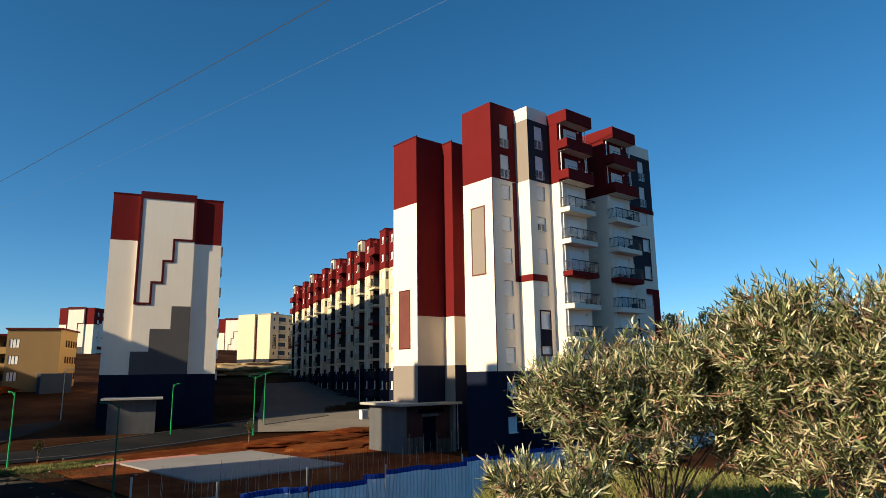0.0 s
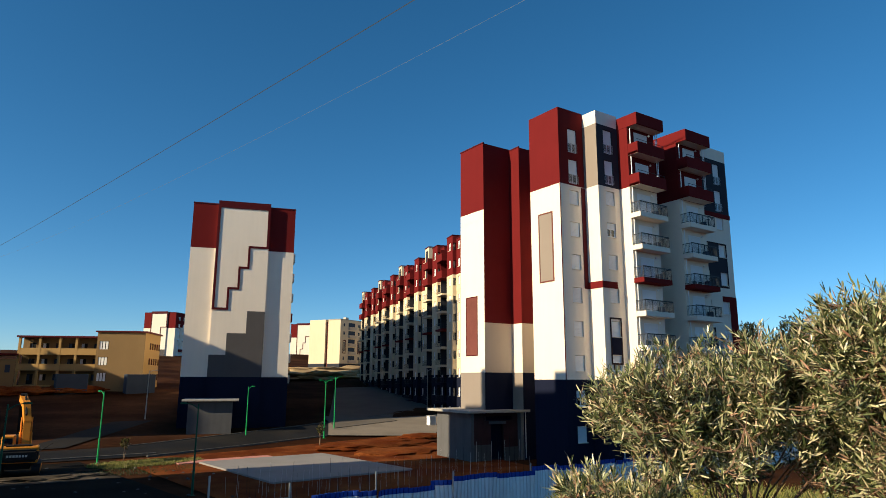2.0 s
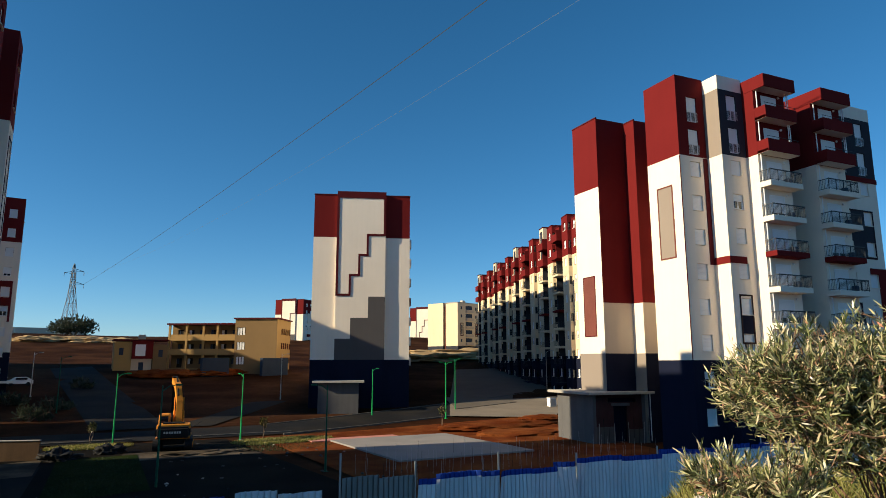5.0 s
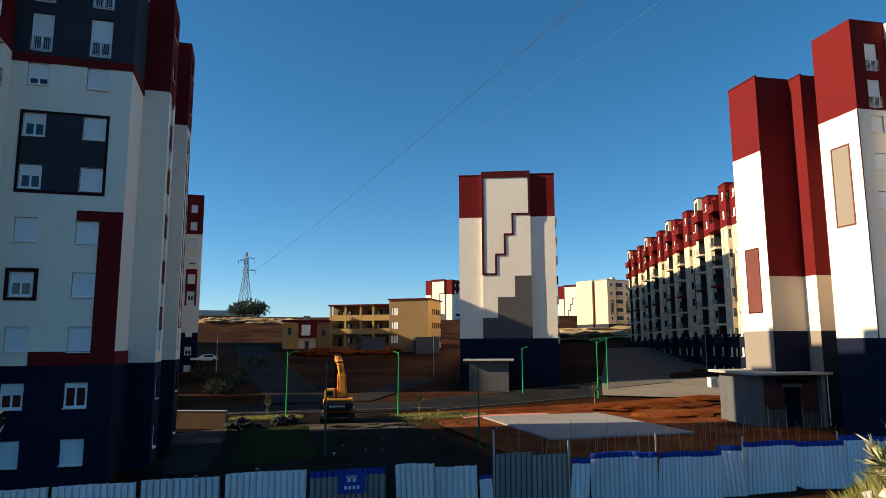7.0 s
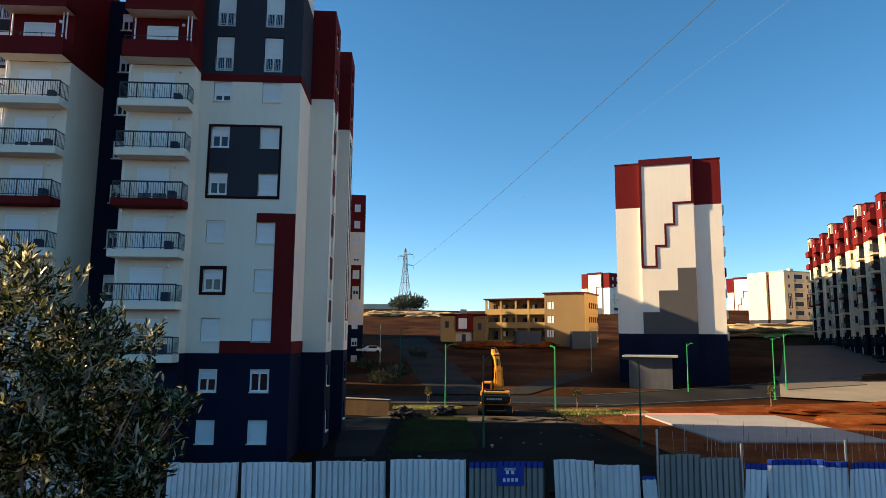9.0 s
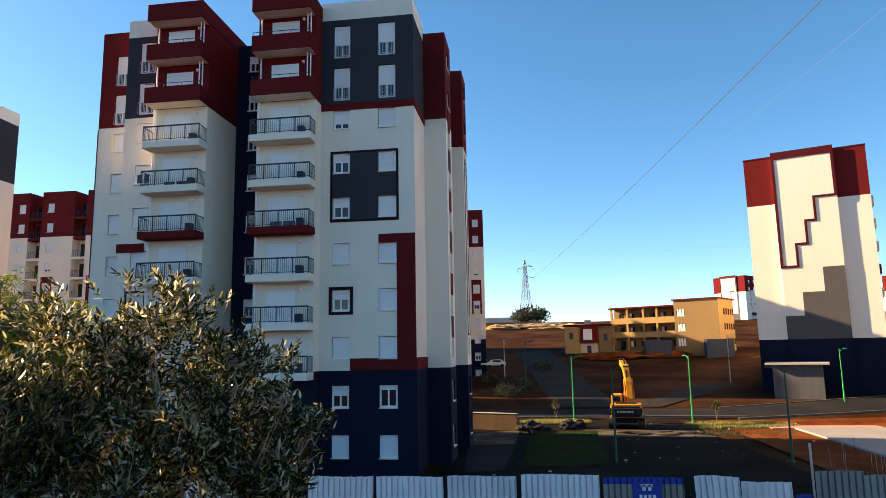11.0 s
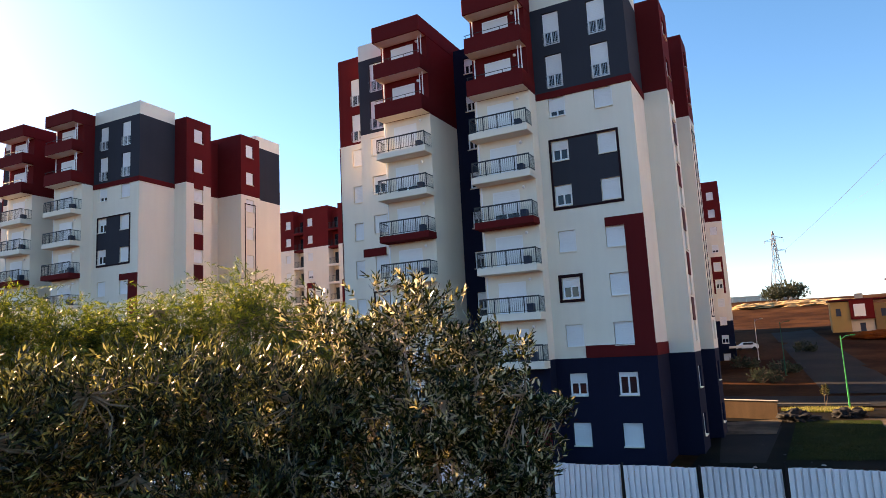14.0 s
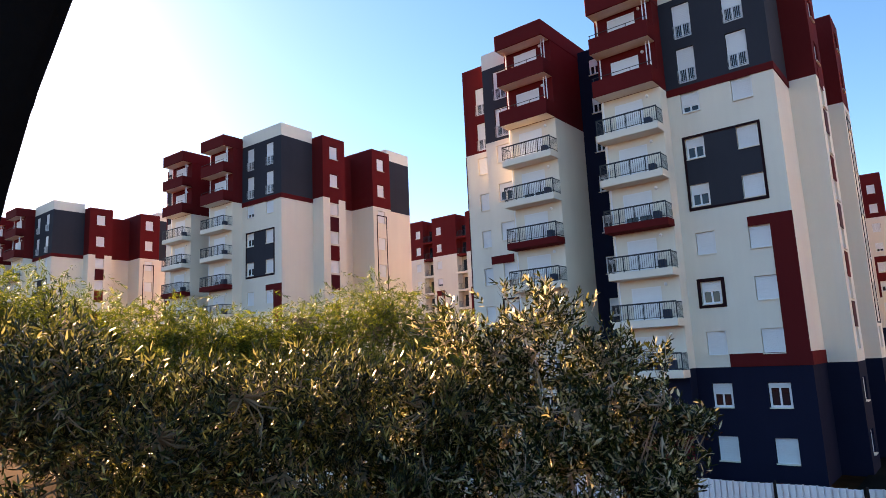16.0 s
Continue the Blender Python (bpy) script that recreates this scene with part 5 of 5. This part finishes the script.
car(pose(cx, cy, cz - 0.05, 0, 0, 10))


# ---- pylon and overhead cables ----
def pylon(m, h):
    root = thing("power_pylon", "grey steel lattice power pylon on the hill", "pylon", m=m)
    bm = bmesh.new()
    lev = [(0, 3.2), (0.25, 2.2), (0.45, 1.5), (0.62, 1.0), (0.78, 0.75), (0.9, 0.6), (1.0, 0.12)]
    for (a, wa), (b, wb) in zip(lev, lev[1:]):
        c0 = [(sx_ * wa, sy_ * wa, a * h) for sx_, sy_ in ((-1, -1), (1, -1), (1, 1), (-1, 1))]
        c1 = [(sx_ * wb, sy_ * wb, b * h) for sx_, sy_ in ((-1, -1), (1, -1), (1, 1), (-1, 1))]
        for i in range(4):
            j = (i + 1) % 4
            rod(bm, c0[i], c1[i], 0.13, sides=4)
            rod(bm, c0[i], c1[j], 0.08, sides=4)
            rod(bm, c0[j], c1[i], 0.08, sides=4)
            rod(bm, c1[i], c1[j], 0.08, sides=4)
    part("tower", bm, PYLON, root)
    for z, s in ((0.72, 4.6), (0.86, -3.8), (0.90, 4.2)):
        bm = bmesh.new()
        for q in (0.0, 0.9):
            rod(bm, (0, 0.6 * (1 if s > 0 else -1), z * h + q), (0, s, z * h + 0.1), 0.09, sides=4)
        rod(bm, (0, s, z * h), (0, s, z * h - 1.6), 0.10, sides=6)
        part("cross_arm", bm, PYLON, root)
    return root


px, py, pz = on_ground(90.6, 318)
pylon(pose(px, py, pz - 0.4, 0, 0, 25), 30.5)


def cable(name, a, b, sag, r, label, mat=None):
    bm = bmesh.new()
    n, ring = 60, []
    a, b = Vector(a), Vector(b)
    for i in range(n + 1):
        u = i / n
        p = a.lerp(b, u) - Vector((0, 0, 4 * sag * u * (1 - u)))
        ring.append([bm.verts.new(p + Vector((r * math.cos(q), r * math.cos(q) * 0.3, r * math.sin(q)))) for q in (0, 2.09, 4.19)])
    for i in range(n):
        for k in range(3):
            bm.faces.new((ring[i][k], ring[i][(k + 1) % 3], ring[i + 1][(k + 1) % 3], ring[i + 1][k]))
    return tagged(new(name, mesh_of(name, bm, mat or CABLE)), label, "cable")


cable("power_cable", (px, py + 4, pz + 21.5), (29.0, 41.0, 44.0), 2.0, 0.06, "black overhead power cable hanging from the pylon")
cable("power_cable", (px, py + 3, pz + 26), (31.6, 35.8, 34.7), 6.5, 0.012, "thin grey overhead power cable hanging from the pylon", PALECABLE)


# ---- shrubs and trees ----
# leaf ramps hold light: dark stops for shade inside, pale stops for sun glints
OLEANDER = leaf_material("oleander_shade_and_glints", [(0.004, 0.007, 0.002), (0.012, 0.018, 0.005), (0.055, 0.062, 0.016), (0.22, 0.20, 0.055), (0.50, 0.43, 0.17)], 0.28, 0.28, 0.35, (0.0, 0.45, 0.70, 0.88, 1.0))
BROWNISH = leaf_material("brownish_oleander_shade_and_glints", [(0.006, 0.010, 0.002), (0.026, 0.034, 0.007), (0.11, 0.105, 0.026), (0.50, 0.40, 0.17), (0.95, 0.84, 0.58)], 0.22, 0.40, 0.5, (0.0, 0.50, 0.72, 0.85, 1.0))
SUNNY = leaf_material("olive_leaves_sun_tones", [(0.018, 0.028, 0.009), (0.095, 0.120, 0.040), (0.29, 0.315, 0.145), (0.66, 0.59, 0.33), (0.72, 0.61, 0.42), (0.50, 0.22, 0.14)], 0.34, 0.18, 0.5, (0.0, 0.28, 0.56, 0.80, 0.94, 1.0))
FEATHER = leaf_material("feathery_yellow_green_leaves", [(0.018, 0.034, 0.004), (0.070, 0.100, 0.010), (0.25, 0.265, 0.028)], 0.5, 0.5)
REDBARK = material("reddish_brown_bark", (0.21, 0.13, 0.085), 0.85, 0.2, 6.0, 0.15, 40, 0.5)
FARLEAF = leaf_material("dark_far_leaves", [(0.012, 0.022, 0.010), (0.03, 0.045, 0.018), (0.05, 0.065, 0.03)], 0.6, 0.2)


def leaf_cloud(rng, tips, axes, per_shoot, shoot, length, width, spread, droop=0.0):
    """Lance-shaped leaves round shoots: tips (n, 3), axes (n, 3). Returns vertices and quads."""
    n = len(tips) * per_shoot
    tip = np.repeat(tips, per_shoot, 0)
    ax = np.repeat(axes, per_shoot, 0)
    u = np.tile(np.linspace(0, 1, per_shoot), len(tips)) + rng.normal(0, 0.04, n)
    root = tip - ax * (shoot * (1 - u))[:, None]
    ref = np.where(np.abs(ax[:, 2:3]) < 0.9, np.array([[0, 0, 1.0]]), np.array([[1.0, 0, 0]]))
    s = np.cross(ax, ref)
    s /= np.linalg.norm(s, axis=1, keepdims=True)
    q = np.cross(ax, s)
    ang = np.tile(np.arange(per_shoot) * 2.4, len(tips)) + np.repeat(rng.uniform(0, 6.3, len(tips)), per_shoot)
    out = s * np.cos(ang)[:, None] + q * np.sin(ang)[:, None]
    sp = spread * (1.15 - 0.75 * u)[:, None] + rng.normal(0, 0.12, (n, 1))
    d = ax * np.cos(sp) + out * np.sin(sp)
    d[:, 2] -= droop
    d /= np.linalg.norm(d, axis=1, keepdims=True)
    side = np.cross(d, ax + rng.normal(0, 0.35, (n, 3)))
    side /= np.linalg.norm(side, axis=1, keepdims=True) + 1e-9
    nor = np.cross(side, d)
    L = (length * rng.uniform(0.6, 1.25, n))[:, None]
    w = (width * rng.uniform(0.7, 1.2, n))[:, None]
    curl = L * rng.uniform(-0.10, 0.10, (n, 1))
    v = np.stack([root, root + d * L * 0.35 + side * w + nor * curl * 0.4, root + d * L * 0.35 - side * w + nor * curl * 0.4,
                  root + d * L * 0.75 + side * w * 0.7 + nor * curl, root + d * L * 0.75 - side * w * 0.7 + nor * curl, root + d * L + nor * curl * 1.6], 1).reshape(-1, 3)
    k = np.arange(n)[:, None] * 6
    faces = [tuple(f) for f in np.concatenate([k + [0, 1, 2], k + [3, 5, 4]]).tolist()] + [tuple(f) for f in (k + [1, 3, 4, 2]).tolist()]
    return v, faces


def shrub(name, base, lumps, leaf, label, category, seed, shoots, per_shoot=16, shoot=0.26, length=0.12, width=0.0095, spread=0.75, trunk=0.05, stems=5, droop=0.0, up=0.7, shell=0.35, twig=0.006, wild=0.30, twig_every=3, bark=None, gaps=0.5, ragged=0.34, tuft_size=2.8):
    """lumps: (x, y, z, rx, ry, rz, weight) ellipsoids that the crown fills; stems rise from the base to them."""
    bark = bark or BARK
    rng = np.random.default_rng(seed)
    root = thing(name, label, category, m=pose(*base))
    wts = np.array([l[6] for l in lumps], float)
    many = int(shoots * (1 + gaps))
    pick = rng.choice(len(lumps), many, p=wts / wts.sum())
    L = np.array([l[:6] for l in lumps], float)[pick]
    way = rng.normal(0, 1, (many, 3))
    way /= np.linalg.norm(way, axis=1, keepdims=True)
    rad = shell + (1 - shell) * rng.uniform(0, 1, (many, 1)) ** 0.6
    bump_ = np.array([1 + ragged * noise.noise(Vector(w) * 2.6 + Vector((seed, i * 3.1, 0))) for w, i in zip(way, pick)])[:, None]
    tips = L[:, :3] + way * L[:, 3:6] * rad * bump_ - np.array(base)
    # shoots gather in tufts and leave gaps between them
    tuft = np.array([noise.noise(Vector(p) * tuft_size + Vector((0, seed, 0))) for p in tips]) + rng.normal(0, 0.12, many)
    keep = np.sort(np.argsort(-tuft)[:shoots])
    tips, way = tips[keep], way[keep]
    axes = way * 0.75 + np.array([0, 0, up]) + rng.normal(0, wild, (shoots, 3))
    axes /= np.linalg.norm(axes, axis=1, keepdims=True)
    v, f = leaf_cloud(rng, tips, axes, per_shoot, shoot, length, width, spread, droop)
    me = bpy.data.meshes.new("crown")
    me.from_pydata(v.tolist(), [], f)
    me.materials.append(leaf)
    crown = part("crown", me, None, root)
    crown["kind"] = "stuff"
    # stems, limbs and twigs
    r = random.Random(seed)
    limbs = bmesh.new()
    ends = []
    for k in range(stems):
        l = lumps[k % len(lumps)]
        a = Vector((r.uniform(-0.12, 0.12), r.uniform(-0.12, 0.12), -0.15))
        e = Vector((l[0] - base[0], l[1] - base[1], l[2] - base[2])) + Vector((r.uniform(-0.5, 0.5) * l[3], r.uniform(-0.5, 0.5) * l[4], r.uniform(-0.3, 0.5) * l[5]))
        mid = a.lerp(e, 0.45) + Vector((r.uniform(-0.15, 0.15), r.uniform(-0.15, 0.15), 0.1))
        if k < 3:
            bm = bmesh.new()
            rod(bm, a, mid, trunk * 1.2, trunk * 0.8, 7), rod(bm, mid, e, trunk * 0.8, trunk * 0.3, 7)
            part("trunk", bm, bark, root, smooth=True)
        else:
            rod(limbs, a, mid, trunk * 0.8, trunk * 0.6, 6), rod(limbs, mid, e, trunk * 0.6, trunk * 0.25, 6)
        ends += [mid, mid.lerp(e, 0.5), e]
    hubs = []
    for i in range(0, shoots, 7):              # side branches, each with a handful of twigs
        t = Vector(tips[i])
        e = min(ends, key=lambda p: (p - t).length)
        h = t.lerp(e, 0.34) - Vector((0, 0, 0.05))
        m_ = e.lerp(h, 0.5) + Vector((r.uniform(-0.05, 0.05), r.uniform(-0.05, 0.05), -0.03))
        rod(limbs, e, m_, twig * 1.9, twig * 1.5, 4), rod(limbs, m_, h, twig * 1.5, twig * 1.1, 4)
        hubs.append(h)
    where = np.array([tuple(h) for h in hubs])
    for i in range(0, shoots, twig_every):
        t = Vector(tips[i])
        h = hubs[int(np.argmin(((where - tips[i]) ** 2).sum(1)))]
        if (t - h).length > 0.24:
            h = t.lerp(h, 0.24 / (t - h).length)
        m_ = h.lerp(t, 0.5) + Vector((r.uniform(-0.02, 0.02), r.uniform(-0.02, 0.02), -0.025))
        rod(limbs, h, m_, twig, twig * 0.8, 3), rod(limbs, m_, t, twig * 0.8, twig * 0.4, 3)
    part("twig_work", limbs, bark, root)["kind"] = "stuff"
    return root


def polar(az, r, z):
    return (-r * math.sin(radians(az)), r * math.cos(radians(az)), EYE + z)


def lump(az, r, z, rx, rz, wt=1.0):
    x, y, zz = polar(az, r, z)
    return (x, y, zz, rx, rx, rz, wt)


def foot(az, r):
    x, y, z = on_ground(az, r)
    return (x, y, z - 0.05)


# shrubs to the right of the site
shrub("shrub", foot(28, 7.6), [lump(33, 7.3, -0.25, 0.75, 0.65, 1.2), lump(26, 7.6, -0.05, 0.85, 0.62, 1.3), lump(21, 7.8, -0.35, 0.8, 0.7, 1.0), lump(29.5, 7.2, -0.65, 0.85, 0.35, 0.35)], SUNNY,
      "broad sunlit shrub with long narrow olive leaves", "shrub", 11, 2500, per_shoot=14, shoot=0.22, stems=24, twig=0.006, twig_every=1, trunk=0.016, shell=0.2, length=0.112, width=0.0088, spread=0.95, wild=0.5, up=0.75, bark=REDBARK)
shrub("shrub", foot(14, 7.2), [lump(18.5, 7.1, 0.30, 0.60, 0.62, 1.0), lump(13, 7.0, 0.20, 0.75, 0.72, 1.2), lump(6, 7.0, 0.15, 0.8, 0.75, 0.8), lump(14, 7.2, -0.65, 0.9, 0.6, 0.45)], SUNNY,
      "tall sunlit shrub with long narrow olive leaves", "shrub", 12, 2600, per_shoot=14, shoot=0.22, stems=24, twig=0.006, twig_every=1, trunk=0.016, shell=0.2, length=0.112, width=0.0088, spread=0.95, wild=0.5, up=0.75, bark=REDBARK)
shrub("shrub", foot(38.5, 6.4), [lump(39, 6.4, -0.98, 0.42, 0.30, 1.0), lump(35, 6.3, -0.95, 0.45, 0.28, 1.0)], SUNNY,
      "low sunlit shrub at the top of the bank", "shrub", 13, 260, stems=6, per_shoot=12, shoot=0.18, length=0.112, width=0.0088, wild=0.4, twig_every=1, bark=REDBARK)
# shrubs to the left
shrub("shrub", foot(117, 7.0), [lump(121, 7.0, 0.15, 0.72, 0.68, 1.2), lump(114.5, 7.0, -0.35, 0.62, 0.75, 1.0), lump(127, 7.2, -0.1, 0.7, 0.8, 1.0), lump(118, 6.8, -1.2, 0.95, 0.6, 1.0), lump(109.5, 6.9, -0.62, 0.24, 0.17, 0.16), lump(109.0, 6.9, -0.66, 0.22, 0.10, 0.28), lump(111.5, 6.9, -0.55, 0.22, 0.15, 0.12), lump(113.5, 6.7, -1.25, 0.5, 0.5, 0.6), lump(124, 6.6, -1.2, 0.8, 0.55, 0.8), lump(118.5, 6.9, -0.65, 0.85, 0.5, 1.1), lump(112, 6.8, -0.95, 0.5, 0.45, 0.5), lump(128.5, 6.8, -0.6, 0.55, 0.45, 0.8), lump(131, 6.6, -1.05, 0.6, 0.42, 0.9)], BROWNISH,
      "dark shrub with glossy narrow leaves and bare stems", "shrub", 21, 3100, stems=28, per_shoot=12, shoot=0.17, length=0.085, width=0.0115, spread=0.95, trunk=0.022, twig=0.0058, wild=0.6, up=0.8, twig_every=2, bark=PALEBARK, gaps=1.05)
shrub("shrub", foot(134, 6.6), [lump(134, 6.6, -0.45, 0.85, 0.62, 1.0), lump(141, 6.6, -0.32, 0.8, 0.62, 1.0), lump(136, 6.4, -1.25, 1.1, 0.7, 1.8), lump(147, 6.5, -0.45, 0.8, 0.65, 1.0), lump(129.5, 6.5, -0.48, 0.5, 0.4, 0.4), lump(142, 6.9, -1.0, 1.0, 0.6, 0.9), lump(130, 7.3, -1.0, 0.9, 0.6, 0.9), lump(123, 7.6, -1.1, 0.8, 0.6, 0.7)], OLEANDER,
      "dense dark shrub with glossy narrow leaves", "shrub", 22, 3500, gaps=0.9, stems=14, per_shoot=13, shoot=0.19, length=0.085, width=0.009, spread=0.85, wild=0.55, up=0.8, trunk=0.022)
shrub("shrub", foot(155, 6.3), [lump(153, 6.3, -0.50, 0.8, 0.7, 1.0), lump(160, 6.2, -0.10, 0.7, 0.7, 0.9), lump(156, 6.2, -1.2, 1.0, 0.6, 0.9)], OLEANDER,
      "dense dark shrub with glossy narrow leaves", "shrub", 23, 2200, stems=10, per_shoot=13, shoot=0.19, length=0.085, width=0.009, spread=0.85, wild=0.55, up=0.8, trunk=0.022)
shrub("acacia_tree", foot(140, 14.2), [lump(129, 13.5, 0.35, 1.10, 0.75, 0.8), lump(134.5, 13.8, 0.80, 1.45, 0.95, 1.2), lump(141, 14.1, 0.50, 1.35, 0.95, 1.1), lump(146, 14.2, 0.45, 1.20, 0.80, 0.9), lump(151.5, 14.0, 0.65, 1.20, 0.85, 0.9), lump(158, 13.9, 0.70, 1.50, 1.00, 1.0), lump(163, 13.8, 1.00, 1.50, 1.10, 1), lump(131, 12.9, -0.22, 1.50, 0.71, 0.8), lump(138, 13.2, -0.30, 1.65, 0.71, 0.9), lump(146, 13.2, -0.30, 1.65, 0.71, 0.9), lump(154, 13.2, -0.15, 1.65, 0.71, 0.8)], FEATHER,
      "feathery acacia tree with fine yellow-green foliage", "tree", 31, 6000, per_shoot=24, shoot=0.42, length=0.10, width=0.0085, spread=0.9, stems=16, trunk=0.05, droop=0.25, up=0.25, shell=0.0, twig=0.003, wild=1.1, twig_every=9)



# ---- trees on the hill ----
def far_tree(az, r, w, h, seed, label):
    x, y, z = on_ground(az, r)
    base = (x, y, z - 0.3)
    shrub("tree", base, [(x, y, z + h * 0.55, w * 0.42, w * 0.42, h * 0.40, 1.4), (x, y - w * 0.25, z + h * 0.45, w * 0.30, w * 0.30, h * 0.34, 1.0), (x, y + w * 0.25, z + h * 0.48, w * 0.30, w * 0.30, h * 0.36, 1.0)], FARLEAF,
          label, "tree", seed, 900, per_shoot=12, shoot=0.8, length=0.55, width=0.13, spread=0.9, trunk=0.4, stems=6, twig=0.04, gaps=0.2, ragged=0.22, tuft_size=0.35)


far_tree(90.25, 300, 16.5, 9.5, 41, "round dark green tree on the brow of the hill")
for k, (a, r, w, h) in enumerate(((26.5, 250, 14, 17), (23, 260, 16, 18), (20, 255, 14, 16), (17, 250, 16, 17), (29, 262, 12, 12))):
    far_tree(a, r, w, h, 50 + k, "dark tree on the far skyline")


# ---- weeds and rubbish on the bank ----
def young_tree(x, y, h, seed):
    z = ground_z(x, y)
    shrub("sapling", (x, y, z - 0.05), [(x, y, z + h * 0.75, h * 0.22, h * 0.22, h * 0.28, 1.0)], OLEANDER, "thin sapling planted beside the road", "sapling", seed, 60, per_shoot=10, shoot=0.3, length=0.16, width=0.03, trunk=0.03, stems=2)


for k, (a, r) in enumerate(((92.6, 92), (91.2, 101), (94.0, 108), (89.6, 128))):
    x, y, z = on_ground(a, r)
    shrub("bush", (x, y, z - 0.05), [(x, y, z + 0.9, 1.3, 1.6, 1.0, 1.0), (x, y + 1.5, z + 0.6, 1.0, 1.2, 0.8, 0.7)], FARLEAF, "dark green bush on the slope", "bush", 80 + k, 160, per_shoot=8, shoot=0.5, length=0.3, width=0.05, trunk=0.05, stems=3, twig=0.02)
young_tree(-69.5, 38.2, 2.6, 61)
young_tree(-70.0, 17.6, 2.2, 62)
young_tree(-73.2, 2.0, 2.0, 63)
heap("rubbish", STRAW, -9.4, 9.6, 0.35, 0.5, 0.2, "pale rubbish and broken plaster on the bank", "rubbish", 71.0, 0.7)


rr = random.Random(15)
for k in range(46):                       # stones and broken concrete in the yard
    x, y = rr.uniform(-69, -40), rr.uniform(-3, 21)
    bm = bmesh.new()
    bmesh.ops.create_icosphere(bm, subdivisions=1, radius=rr.uniform(0.05, 0.17))
    for v in bm.verts:
        v.co *= 1 + rr.uniform(-0.35, 0.35)
        v.co.z *= 0.6
    tagged(new("stone", mesh_of("stone", bm, CONCRETE if k % 5 == 0 else OLDCONCRETE)), "lump of broken concrete lying in the yard", "stone", "stones in the yard").matrix_basis = pose(x, y, ground_z(x, y) + 0.02, 0, 0, rr.uniform(0, 360))
rr = random.Random(5)
for k in range(26):                       # broken lumps of plaster and stone
    a, r = rr.uniform(36, 49), rr.uniform(9.5, 17)
    x, y, z = on_ground(a, r)
    bm = bmesh.new()
    bmesh.ops.create_icosphere(bm, subdivisions=1, radius=rr.uniform(0.05, 0.16))
    for v in bm.verts:
        v.co *= 1 + rr.uniform(-0.3, 0.3)
        v.co.z *= 0.6
    tagged(new("rubble_lump", mesh_of("rubble_lump", bm, STRAW if k % 3 else CONCRETE)), "pale lump of broken plaster on the bank", "rubble", "rubble on the bank").matrix_basis = pose(x, y, z - 0.02, 0, 0, rr.uniform(0, 360))


# ---- dark curved window post close to the camera ----
bm = bmesh.new()
pts = [(170.0, -60.0), (166.9, -20.0), (165.5, 0.0), (164.0, 12.2), (162.5, 20.0), (160.0, 28.5), (156.0, 38.0), (150.0, 47.0)]
ring = []
for a, e in pts:
    mid = []
    for da, r in ((-1.0, 0.62), (8.0, 0.62), (8.0, 0.70), (-1.0, 0.70)):
        aa, ee = radians(a + da), radians(e)
        mid.append(bm.verts.new((-r * math.sin(aa), r * math.cos(aa), EYE + r * math.tan(ee))))
    ring.append(mid)
for p, q in zip(ring, ring[1:]):
    for i in range(4):
        bm.faces.new((p[i], p[(i + 1) % 4], q[(i + 1) % 4], q[i]))
bm.faces.new(ring[0]), bm.faces.new(ring[-1][::-1])
bevelled(bm, 0.01, 2)
tagged(new("window_post", mesh_of("window_post", bm, POSTBLACK, True)), "black curved window post beside the camera", "window post", kind="structure")
